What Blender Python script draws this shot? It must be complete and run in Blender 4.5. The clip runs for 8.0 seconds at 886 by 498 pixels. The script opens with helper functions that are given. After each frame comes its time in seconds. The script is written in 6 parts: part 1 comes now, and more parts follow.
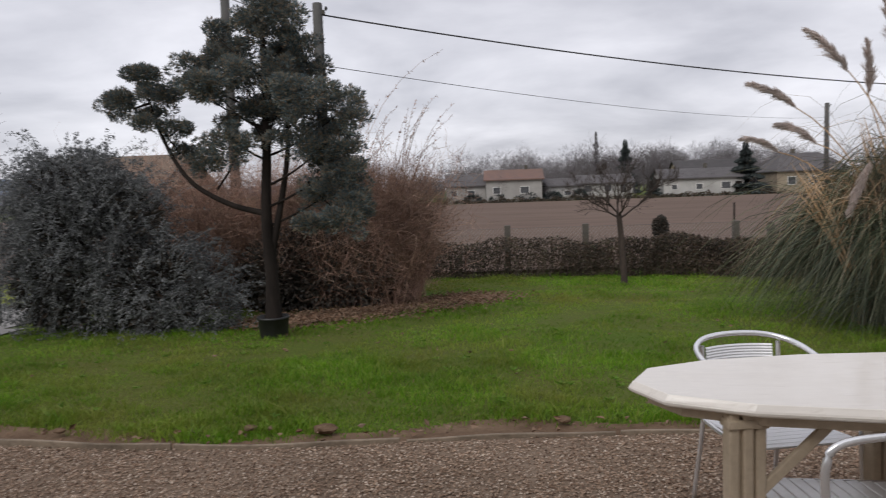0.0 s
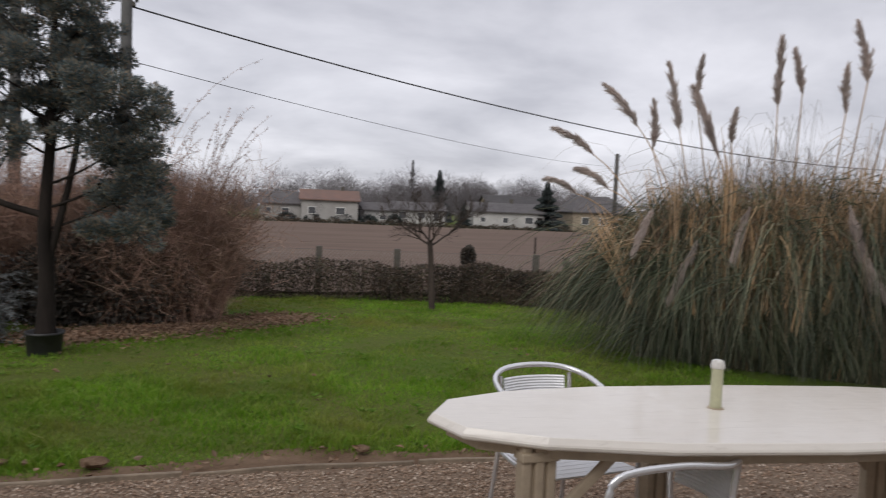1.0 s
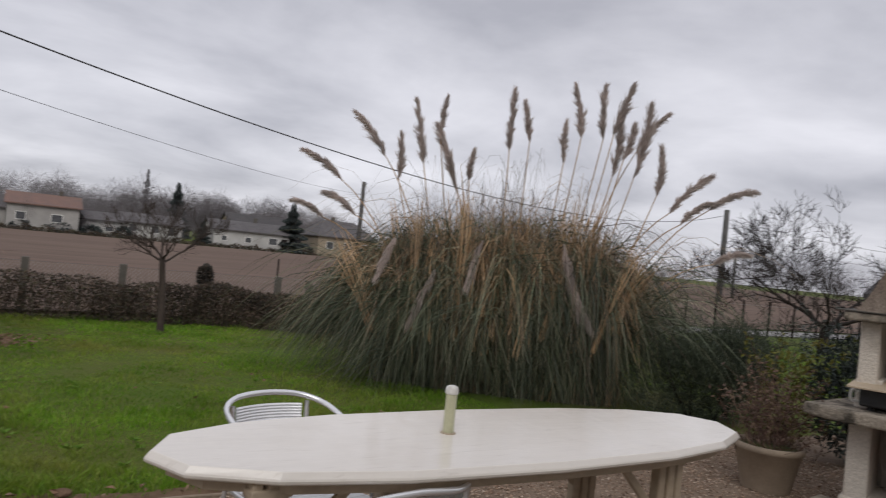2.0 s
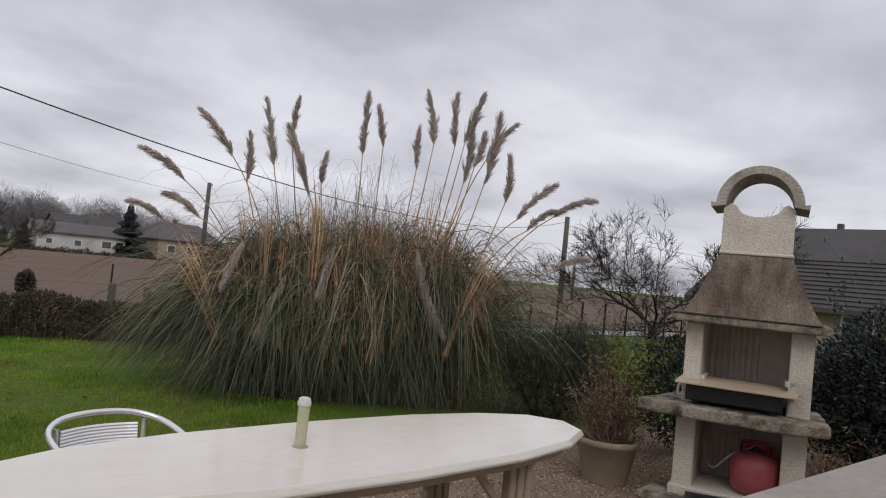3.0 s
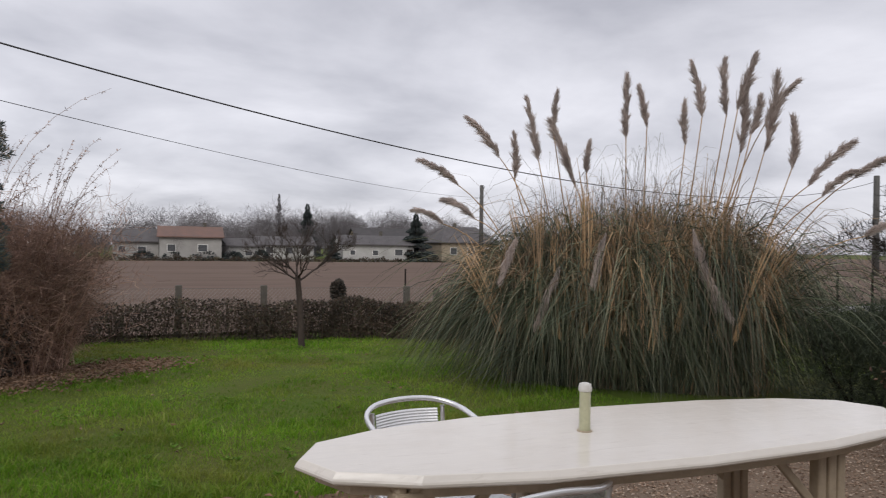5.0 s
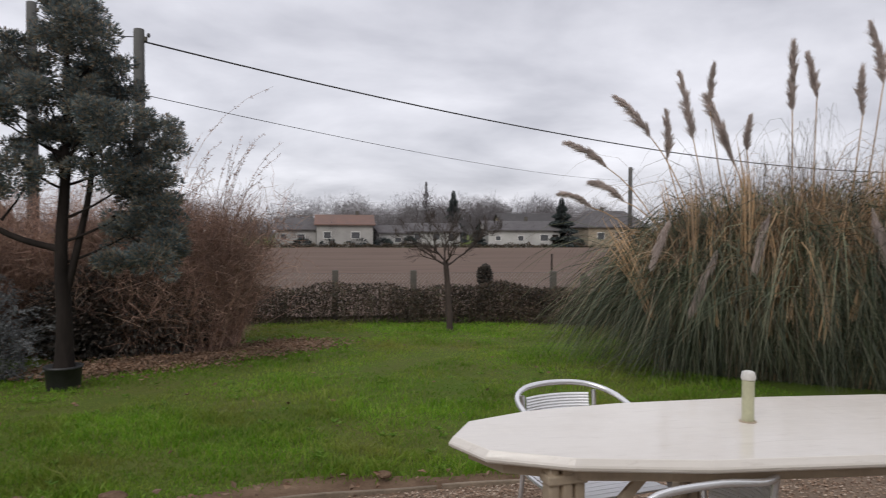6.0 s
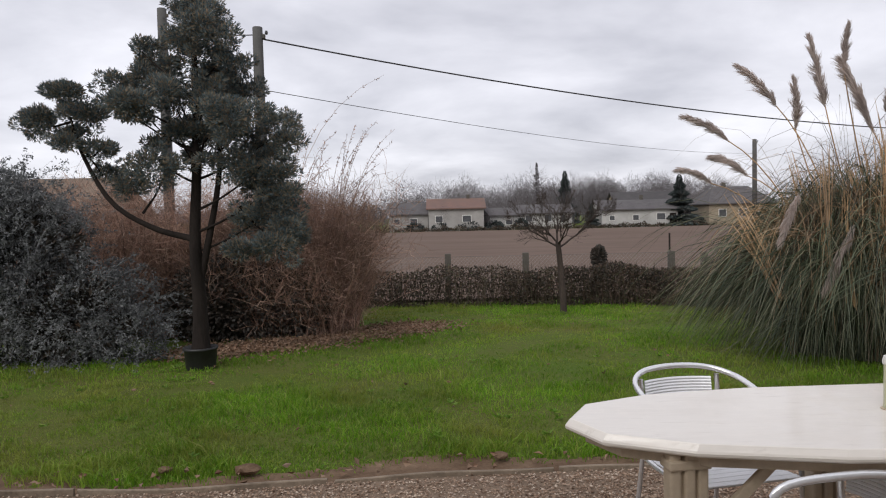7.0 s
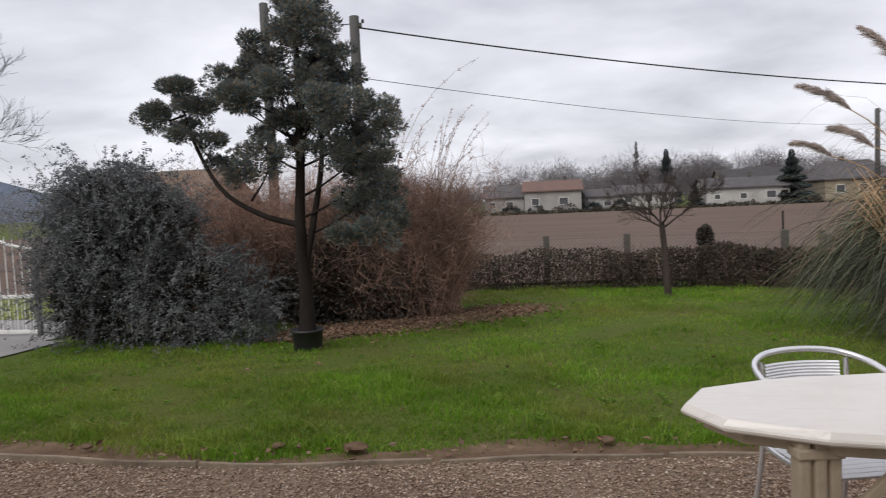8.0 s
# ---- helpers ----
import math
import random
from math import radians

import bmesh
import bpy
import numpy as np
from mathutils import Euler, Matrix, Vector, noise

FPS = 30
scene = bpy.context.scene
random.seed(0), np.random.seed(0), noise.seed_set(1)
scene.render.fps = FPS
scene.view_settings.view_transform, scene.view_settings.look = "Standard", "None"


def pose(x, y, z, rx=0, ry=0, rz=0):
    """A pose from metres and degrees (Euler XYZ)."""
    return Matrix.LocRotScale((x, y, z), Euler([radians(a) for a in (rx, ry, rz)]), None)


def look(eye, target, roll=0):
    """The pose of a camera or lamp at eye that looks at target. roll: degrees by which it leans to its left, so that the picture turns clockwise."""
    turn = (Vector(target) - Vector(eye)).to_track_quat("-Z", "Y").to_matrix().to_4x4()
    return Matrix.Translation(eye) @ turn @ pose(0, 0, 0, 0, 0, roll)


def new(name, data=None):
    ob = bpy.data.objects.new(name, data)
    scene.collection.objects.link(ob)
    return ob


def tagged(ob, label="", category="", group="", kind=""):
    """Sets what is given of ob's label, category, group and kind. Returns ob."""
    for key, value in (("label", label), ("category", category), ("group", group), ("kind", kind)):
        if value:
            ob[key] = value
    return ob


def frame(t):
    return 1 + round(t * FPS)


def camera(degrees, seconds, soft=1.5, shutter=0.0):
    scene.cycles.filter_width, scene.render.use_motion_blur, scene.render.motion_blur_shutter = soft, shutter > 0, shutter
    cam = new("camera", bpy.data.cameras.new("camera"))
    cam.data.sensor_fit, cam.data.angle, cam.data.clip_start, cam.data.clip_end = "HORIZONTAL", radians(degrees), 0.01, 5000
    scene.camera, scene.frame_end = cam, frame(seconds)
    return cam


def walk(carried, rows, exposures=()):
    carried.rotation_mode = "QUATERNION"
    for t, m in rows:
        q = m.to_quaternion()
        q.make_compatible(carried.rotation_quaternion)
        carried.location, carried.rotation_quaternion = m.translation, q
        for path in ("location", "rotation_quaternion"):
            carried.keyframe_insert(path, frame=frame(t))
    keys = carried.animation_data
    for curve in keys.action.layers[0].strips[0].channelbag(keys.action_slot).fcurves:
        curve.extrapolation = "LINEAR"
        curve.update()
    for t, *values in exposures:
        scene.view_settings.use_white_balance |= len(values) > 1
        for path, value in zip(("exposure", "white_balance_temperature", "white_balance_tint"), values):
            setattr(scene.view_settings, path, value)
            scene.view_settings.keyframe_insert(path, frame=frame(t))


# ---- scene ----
cam = camera(64.0, 8.0, soft=1.1, shutter=0.25)
PATH = [
    (0, (0.273, 0.315, 1.408), (0.114, 2.302, 1.243), -2.0),
    (0.5, (0.293, 0.406, 1.396), (0.399, 2.398, 1.256), -0.4),
    (1, (0.302, 0.434, 1.403), (0.665, 2.398, 1.302), 2.4),
    (1.5, (0.321, 0.485, 1.398), (1.105, 2.325, 1.36), 5.2),
    (2, (0.329, 0.517, 1.398), (1.352, 2.236, 1.414), 5.7),
    (2.2, (0.344, 0.543, 1.4), (1.499, 2.175, 1.435), 5.8),
    (3.3, (0.352, 0.564, 1.405), (1.728, 2.014, 1.478), 4.8),
    (3.5, (0.355, 0.556, 1.405), (1.734, 2.002, 1.48), 3.7),
    (4, (0.338, 0.506, 1.403), (1.415, 2.191, 1.452), 0.4),
    (4.5, (0.342, 0.505, 1.403), (1.203, 2.309, 1.426), 0.3),
    (6, (0.317, 0.494, 1.39), (0.635, 2.468, 1.346), 0.2),
    (6.5, (0.322, 0.494, 1.393), (0.399, 2.492, 1.322), -0.8),
    (7, (0.313, 0.482, 1.393), (0.318, 2.48, 1.303), -1.3),
    (7.5, (0.294, 0.504, 1.381), (0.223, 2.5, 1.268), -2.0),
    (8, (0.28, 0.508, 1.38), (0.014, 2.486, 1.253), -2.5),
]
walk(cam, [(t, look(eye, target, roll)) for t, eye, target, roll in PATH],
     exposures=[(0, 0.12), (0.5, 0.1), (1, 0.08), (1.5, -0.02), (2.2, -0.02), (3.3, 0.0), (4.5, 0.08), (6, 0.16), (7, 0.24), (8, 0.24)])


# ---- world and light: an even overcast sky with a weak, wide sun ----
world = bpy.data.worlds.new("sky")
scene.world = world
world.use_nodes = True
wn, wl = world.node_tree.nodes, world.node_tree.links
wn.clear()
w_out, w_bg = wn.new("ShaderNodeOutputWorld"), wn.new("ShaderNodeBackground")
w_sky = wn.new("ShaderNodeTexSky")
w_sky.sky_type, w_sky.sun_disc = "NISHITA", False
w_sky.sun_elevation, w_sky.sun_rotation = radians(38), radians(150)
w_tc, w_sep = wn.new("ShaderNodeTexCoord"), wn.new("ShaderNodeSeparateXYZ")
w_add, w_dx, w_dy, w_comb = [wn.new("ShaderNodeMath") for _ in range(3)] + [wn.new("ShaderNodeCombineXYZ")]
w_add.operation, w_add.inputs[1].default_value = "ADD", 0.22
w_dx.operation = w_dy.operation = "DIVIDE"
w_noise, w_ramp = wn.new("ShaderNodeTexNoise"), wn.new("ShaderNodeValToRGB")
w_noise.inputs["Scale"].default_value, w_noise.inputs["Detail"].default_value = 1.15, 7
w_noise.inputs["Roughness"].default_value, w_noise.inputs["Distortion"].default_value = 0.52, 0.25
w_ramp.color_ramp.elements[0].position, w_ramp.color_ramp.elements[0].color = 0.33, (4.7, 4.72, 5.3, 1)
w_ramp.color_ramp.elements[1].position, w_ramp.color_ramp.elements[1].color = 0.68, (8.7, 8.65, 9.3, 1)
w_mix = wn.new("ShaderNodeMix")
w_mix.data_type, w_mix.inputs[0].default_value = "RGBA", 0.93
wl.new(w_tc.outputs["Generated"], w_sep.inputs[0])
wl.new(w_sep.outputs[2], w_add.inputs[0])
for node, axis in ((w_dx, 0), (w_dy, 1)):
    wl.new(w_sep.outputs[axis], node.inputs[0])
    wl.new(w_add.outputs[0], node.inputs[1])
    wl.new(node.outputs[0], w_comb.inputs[axis])
wl.new(w_comb.outputs[0], w_noise.inputs["Vector"])
wl.new(w_noise.outputs["Fac"], w_ramp.inputs[0])
wl.new(w_sky.outputs[0], w_mix.inputs[6])
wl.new(w_ramp.outputs[0], w_mix.inputs[7])
wl.new(w_mix.outputs[2], w_bg.inputs[0])
w_bg.inputs[1].default_value = 0.1
wl.new(w_bg.outputs[0], w_out.inputs[0])

sun = new("sun", bpy.data.lights.new("sun", "SUN"))
sun.data.energy, sun.data.angle, sun.data.color = 1.5, radians(40), (1.0, 0.97, 0.93)
sun.matrix_world = look((-14, -24, 22), (0, 0, 0))


# ---- materials ----
def material(name, rough=0.8, metal=0.0, spec=0.5):
    m = bpy.data.materials.new(name)
    m.use_nodes = True
    b = m.node_tree.nodes["Principled BSDF"]
    b.inputs["Roughness"].default_value, b.inputs["Metallic"].default_value = rough, metal
    b.inputs["Specular IOR Level"].default_value = spec
    return m, m.node_tree.nodes, m.node_tree.links, b


def ramp_of(n, stops):
    r = n.new("ShaderNodeValToRGB")
    while len(r.color_ramp.elements) < len(stops):
        r.color_ramp.elements.new(0.5)
    for e, (p, c) in zip(r.color_ramp.elements, stops):
        e.position, e.color = p, (*c, 1)
    return r


def noise_of(n, l, scale, detail=4, rough=0.55, stretch=None):
    t = n.new("ShaderNodeTexNoise")
    t.inputs["Scale"].default_value, t.inputs["Detail"].default_value, t.inputs["Roughness"].default_value = scale, detail, rough
    tc = n.new("ShaderNodeTexCoord")
    if stretch:
        mp = n.new("ShaderNodeMapping")
        mp.inputs["Scale"].default_value = stretch
        l.new(tc.outputs["Object"], mp.inputs[0])
        l.new(mp.outputs[0], t.inputs["Vector"])
    else:
        l.new(tc.outputs["Object"], t.inputs["Vector"])
    return t


def blend(n, l, a, b, fac, mode="MIX"):
    x = n.new("ShaderNodeMix")
    x.data_type, x.blend_type = "RGBA", mode
    for sock, v in ((x.inputs[0], fac), (x.inputs[6], a), (x.inputs[7], b)):
        if isinstance(v, bpy.types.NodeSocket):
            l.new(v, sock)
        else:
            sock.default_value = v if isinstance(v, float) else (*v, 1)
    return x.outputs[2]


def surface(name, base, dirt, rough=0.8, big=1.5, fine=60.0, bump=0.3, metal=0.0, spec=0.5, lo=0.35, hi=0.7, grain=0.25, stretch=None):
    """A worn surface: base colour with stains at a large scale, grain at a fine one, and relief."""
    m, n, l, b = material(name, rough, metal, spec)
    t1, t2 = noise_of(n, l, big, 6, 0.65, stretch), noise_of(n, l, fine, 3, 0.6, stretch)
    r1 = ramp_of(n, [(lo, base), (hi, dirt)])
    l.new(t1.outputs["Fac"], r1.inputs[0])
    r2 = ramp_of(n, [(0.3, (1 - grain,) * 3), (0.7, (1.0, 1.0, 1.0))])
    l.new(t2.outputs["Fac"], r2.inputs[0])
    l.new(blend(n, l, r1.outputs[0], r2.outputs[0], 1.0, "MULTIPLY"), b.inputs["Base Color"])
    if bump:
        bp = n.new("ShaderNodeBump")
        bp.inputs["Strength"].default_value, bp.inputs["Distance"].default_value = bump, 0.01
        l.new(t2.outputs["Fac"], bp.inputs["Height"])
        l.new(bp.outputs[0], b.inputs["Normal"])
    return m


def foliage(name, stops, rough=0.6, big=0.8, tone=0.35, through_light=0.0, spec=0.3, dry=None):
    """Leaves, twigs or stones: a colour for every piece, shifted in broad patches."""
    m, n, l, b = material(name, rough, 0.0, spec)
    g = n.new("ShaderNodeNewGeometry")
    r = ramp_of(n, stops)
    l.new(g.outputs["Random Per Island"], r.inputs[0])
    t = noise_of(n, l, big, 3)
    r2 = ramp_of(n, [(0.35, (1 - tone,) * 3), (0.65, (1.0, 1.0, 1.0))])
    l.new(t.outputs["Fac"], r2.inputs[0])
    col = blend(n, l, r.outputs[0], r2.outputs[0], 1.0, "MULTIPLY")
    if dry:
        t3 = noise_of(n, l, 0.55, 5, 0.7)
        r3 = ramp_of(n, [(0.47, (0.0, 0.0, 0.0)), (0.70, (0.62, 0.62, 0.62))])
        l.new(t3.outputs["Fac"], r3.inputs[0])
        col = blend(n, l, col, dry, r3.outputs[0])
    l.new(col, b.inputs["Base Color"])
    if through_light:
        tr, mx = n.new("ShaderNodeBsdfTranslucent"), n.new("ShaderNodeMixShader")
        l.new(col, tr.inputs[0])
        mx.inputs[0].default_value = through_light
        l.new(b.outputs[0], mx.inputs[1])
        l.new(tr.outputs[0], mx.inputs[2])
        l.new(mx.outputs[0], n["Material Output"].inputs[0])
    return m


def shades(*cols):
    return [(k / max(1, len(cols) - 1), c) for k, c in enumerate(cols)]


M_GROUND = surface("grass_soil", (0.085, 0.135, 0.020), (0.125, 0.115, 0.040), 0.95, 0.5, 25, 0.6, spec=0.1)
M_SOIL = surface("bare_soil", (0.125, 0.078, 0.050), (0.24, 0.165, 0.110), 0.95, 3.5, 45, 0.9, spec=0.1)
M_GRAVELBED = surface("gravel_bed", (0.20, 0.145, 0.105), (0.29, 0.22, 0.165), 0.95, 3, 70, 0.9, spec=0.1)
M_STONES = foliage("gravel_stones", shades((0.11, 0.065, 0.043), (0.27, 0.175, 0.12), (0.46, 0.33, 0.235), (0.33, 0.235, 0.17), (0.70, 0.58, 0.47)), 0.8, 1.2, 0.25)
M_GRASS = foliage("grass_blades", shades((0.100, 0.225, 0.011), (0.145, 0.320, 0.014), (0.185, 0.375, 0.019), (0.235, 0.395, 0.033), (0.33, 0.39, 0.085)), 0.5, 0.9, 0.48, 0.35, dry=(0.34, 0.26, 0.085))
M_WEED = foliage("weed_leaves", shades((0.10, 0.20, 0.02), (0.15, 0.29, 0.03), (0.24, 0.34, 0.06)), 0.5, 2, 0.3, 0.3)
M_FIELD = surface("ploughed_field", (0.152, 0.109, 0.087), (0.192, 0.141, 0.117), 0.95, 0.05, 0.9, 0.5, spec=0.05, stretch=(0.25, 1.6, 1))
M_ROAD = surface("pale_asphalt", (0.33, 0.32, 0.31), (0.25, 0.24, 0.235), 0.9, 0.6, 30, 0.2)
M_MEADOW = surface("meadow", (0.16, 0.20, 0.035), (0.22, 0.21, 0.06), 0.95, 0.25, 6, 0.3, spec=0.1)
M_EDGING = surface("weathered_edging", (0.33, 0.26, 0.19), (0.15, 0.115, 0.082), 0.85, 4, 40, 0.6)
M_TABLE = surface("cream_plastic", (0.82, 0.765, 0.69), (0.755, 0.695, 0.615), 0.22, 5.0, 26, 0.02, lo=0.46, hi=0.85, grain=0.035, spec=0.6, stretch=(0.6, 1.6, 1))
mt_nodes, mt_links = M_TABLE.node_tree.nodes, M_TABLE.node_tree.links
mt_noise = noise_of(mt_nodes, mt_links, 7.0, 6, 0.6, (2.6, 0.7, 1.0))
mt_ramp = ramp_of(mt_nodes, [(0.45, (0.05, 0.05, 0.05)), (0.7, (0.24, 0.24, 0.24))])
mt_links.new(mt_noise.outputs["Fac"], mt_ramp.inputs[0])
mt_links.new(mt_ramp.outputs[0], mt_nodes["Principled BSDF"].inputs["Roughness"])
mt_scuff = noise_of(mt_nodes, mt_links, 17.0, 5, 0.7, (0.35, 2.4, 1.0))
mt_mark = ramp_of(mt_nodes, [(0.60, (0.0, 0.0, 0.0)), (0.70, (0.30, 0.30, 0.30))])
mt_links.new(mt_scuff.outputs["Fac"], mt_mark.inputs[0])
mt_base = mt_nodes["Principled BSDF"].inputs["Base Color"]
mt_links.new(blend(mt_nodes, mt_links, mt_base.links[0].from_socket, (0.50, 0.43, 0.35), mt_mark.outputs[0]), mt_base)
mt_bump = mt_nodes.new("ShaderNodeBump")
mt_bump.inputs["Strength"].default_value, mt_bump.inputs["Distance"].default_value = 0.16, 0.004
mt_links.new(mt_scuff.outputs["Fac"], mt_bump.inputs["Height"])
mt_links.new(mt_bump.outputs[0], mt_nodes["Principled BSDF"].inputs["Normal"])
M_LEG = surface("darker_cream_plastic", (0.56, 0.46, 0.34), (0.40, 0.32, 0.23), 0.55, 4, 50, 0.1, grain=0.12)
M_ALU = surface("brushed_aluminium", (0.92, 0.92, 0.93), (0.82, 0.82, 0.82), 0.22, 6, 120, 0.05, metal=0.65, grain=0.08)
M_SLAT = surface("pale_ribbed_aluminium", (0.92, 0.92, 0.93), (0.82, 0.82, 0.82), 0.4, 6, 120, 0.05, metal=0.5, grain=0.06)
M_TUBE = surface("pale_green_plastic", (0.58, 0.57, 0.385), (0.45, 0.45, 0.29), 0.35, 9, 60, 0.05, grain=0.1)
M_CAP = surface("white_plastic", (0.78, 0.76, 0.72), (0.62, 0.60, 0.55), 0.4, 12, 60, 0.05, grain=0.1)
M_PAMPAS = foliage("pampas_leaves", shades((0.026, 0.036, 0.024), (0.052, 0.068, 0.040), (0.092, 0.114, 0.068), (0.145, 0.162, 0.100), (0.245, 0.232, 0.150)), 0.45, 3.0, 0.5, 0.15)
M_PAMPASPALE = foliage("bleached_pampas_leaves", shades((0.17, 0.195, 0.12), (0.26, 0.285, 0.18), (0.36, 0.36, 0.24), (0.44, 0.39, 0.27)), 0.45, 2, 0.3, 0.2)
M_STRAW = foliage("dry_pampas_stalks", shades((0.20, 0.13, 0.080), (0.36, 0.235, 0.135), (0.52, 0.335, 0.18), (0.42, 0.33, 0.24)), 0.65, 2, 0.35, 0.2)
M_GOLD = foliage("golden_straw", shades((0.28, 0.185, 0.11), (0.46, 0.30, 0.165), (0.60, 0.39, 0.21), (0.50, 0.38, 0.26)), 0.65, 2, 0.35, 0.2)
M_DEADLEAF = foliage("dead_pampas_leaves", shades((0.085, 0.066, 0.046), (0.135, 0.105, 0.073), (0.20, 0.155, 0.108), (0.27, 0.205, 0.14)), 0.6, 2.5, 0.4, 0.15)
M_PLUME = foliage("pampas_plume", shades((0.48, 0.40, 0.365), (0.62, 0.53, 0.485), (0.74, 0.65, 0.60)), 0.8, 3, 0.25, 0.55)
M_CONIFER = foliage("conifer_fronds", shades((0.075, 0.105, 0.115), (0.125, 0.165, 0.175), (0.185, 0.225, 0.225), (0.255, 0.235, 0.17), (0.33, 0.235, 0.16)), 0.65, 3.2, 0.4, 0.25)
M_BARK = surface("dark_bark", (0.018, 0.0145, 0.013), (0.038, 0.030, 0.026), 0.95, 5, 60, 0.9, spec=0.15, stretch=(1, 1, 0.25))
M_SHRUB = foliage("grey_green_shrub_leaves", shades((0.112, 0.118, 0.119), (0.175, 0.184, 0.186), (0.235, 0.244, 0.247), (0.305, 0.312, 0.318)), 0.55, 1.6, 0.45, 0.2)
M_RUSSET = foliage("russet_twigs", shades((0.20, 0.135, 0.110), (0.32, 0.205, 0.16), (0.47, 0.285, 0.21), (0.58, 0.41, 0.31)), 0.8, 0.9, 0.45, 0.15)
# ivy's own dark leaves; elsewhere a leaf colour that holds shade inside shrubs
M_SHADEBUSH = foliage("dark_ivy_and_shade_leaves", shades((0.048, 0.045, 0.041), (0.085, 0.077, 0.066), (0.140, 0.108, 0.086)), 0.5, 1.0, 0.4)
M_HEDGE = foliage("brown_hedge_leaves", shades((0.045, 0.041, 0.033), (0.085, 0.067, 0.052), (0.145, 0.095, 0.070), (0.105, 0.108, 0.062)), 0.7, 1.3, 0.5, 0.1)
M_LITTER = foliage("dead_leaves", shades((0.15, 0.085, 0.05), (0.25, 0.15, 0.095), (0.33, 0.22, 0.15), (0.20, 0.14, 0.10)), 0.8, 2, 0.3)
M_CONCRETE = surface("grey_concrete", (0.13, 0.115, 0.095), (0.07, 0.065, 0.055), 0.9, 3, 50, 0.5)
M_POLE = surface("pole_concrete", (0.115, 0.112, 0.108), (0.08, 0.078, 0.074), 0.9, 1.5, 30, 0.3)
M_CABLE = surface("black_cable", (0.03, 0.03, 0.032), (0.05, 0.05, 0.05), 0.6, 3, 40, 0.0)
M_WIRE = surface("galvanised_wire", (0.30, 0.28, 0.25), (0.22, 0.20, 0.18), 0.6, 3, 40, 0.0)
M_BLACK = surface("black_plastic", (0.014, 0.014, 0.015), (0.03, 0.03, 0.03), 0.5, 6, 60, 0.2)
# distance haze is mixed into this pale mauve-grey twig colour
M_FARWOOD = foliage("hazed_far_wood", shades((0.125, 0.115, 0.122), (0.165, 0.15, 0.157), (0.21, 0.193, 0.20)), 0.9, 0.05, 0.3)
M_FAREVER = foliage("far_evergreen", shades((0.035, 0.045, 0.045), (0.055, 0.068, 0.066), (0.075, 0.088, 0.082)), 0.8, 0.2, 0.3)
M_WHITEWALL = surface("white_render", (0.72, 0.70, 0.66), (0.55, 0.53, 0.49), 0.9, 0.6, 12, 0.2, grain=0.1)
M_CREAMWALL = surface("ochre_render", (0.33, 0.275, 0.20), (0.26, 0.21, 0.155), 0.9, 0.6, 12, 0.2, grain=0.1)
M_GREYROOF = surface("grey_roof_tiles", (0.085, 0.078, 0.080), (0.125, 0.115, 0.116), 0.85, 0.8, 8, 0.4)
M_REDROOF = surface("faded_red_roof_tiles", (0.20, 0.115, 0.09), (0.15, 0.10, 0.085), 0.85, 0.8, 8, 0.4)
M_TANROOF = surface("weathered_tan_roof_tiles", (0.20, 0.145, 0.105), (0.14, 0.105, 0.08), 0.85, 1.2, 9, 0.4)
M_FARWALL = surface("greyed_white_render", (0.47, 0.455, 0.435), (0.34, 0.33, 0.31), 0.9, 0.6, 12, 0.2, grain=0.1)
M_DULLWALL = surface("dull_grey_render", (0.36, 0.345, 0.325), (0.27, 0.255, 0.24), 0.9, 0.6, 12, 0.2, grain=0.1)
M_DARKROOF = surface("dark_slate_roof", (0.055, 0.051, 0.052), (0.078, 0.072, 0.072), 0.8, 0.8, 8, 0.4)
M_GLASS = surface("dim_window", (0.07, 0.073, 0.08), (0.10, 0.10, 0.105), 0.15, 1, 5, 0.0)
M_ROUGHCAST = surface("cream_roughcast", (0.70, 0.635, 0.55), (0.40, 0.33, 0.26), 0.95, 3.0, 75, 0.8, lo=0.5, hi=0.85, grain=0.25)
M_HOOD = surface("sooty_aggregate", (0.15, 0.105, 0.08), (0.42, 0.35, 0.28), 0.95, 3.2, 85, 1.0, lo=0.38, hi=0.72, grain=0.55, stretch=(1.6, 1.6, 0.6))
M_SLAB = surface("mossy_concrete_slab", (0.40, 0.345, 0.275), (0.075, 0.063, 0.047), 0.95, 7.0, 60, 0.9, lo=0.42, hi=0.62, grain=0.4)
M_CAPSTONE = surface("stained_mortar", (0.50, 0.45, 0.385), (0.20, 0.175, 0.145), 0.95, 5.0, 70, 0.9, lo=0.42, hi=0.75, grain=0.3)
M_PANEL = surface("grey_fibre_panel", (0.52, 0.46, 0.40), (0.38, 0.335, 0.29), 0.85, 4, 50, 0.2, grain=0.12)
M_BOARD = surface("pale_plywood", (0.56, 0.45, 0.32), (0.44, 0.35, 0.25), 0.6, 3, 60, 0.1, grain=0.12)
M_GASRED = surface("faded_red_enamel", (0.40, 0.085, 0.10), (0.30, 0.07, 0.08), 0.5, 5, 60, 0.05, grain=0.1)
M_POT = surface("weathered_beige_pot", (0.36, 0.285, 0.21), (0.26, 0.205, 0.15), 0.8, 4, 50, 0.2, grain=0.15)
M_MOSS = surface("moss", (0.07, 0.075, 0.015), (0.05, 0.045, 0.015), 0.95, 8, 60, 0.8)
M_ROSEMARY = foliage("dark_needle_leaves", shades((0.036, 0.048, 0.031), (0.062, 0.080, 0.050), (0.108, 0.126, 0.078)), 0.6, 1.5, 0.4, 0.1)
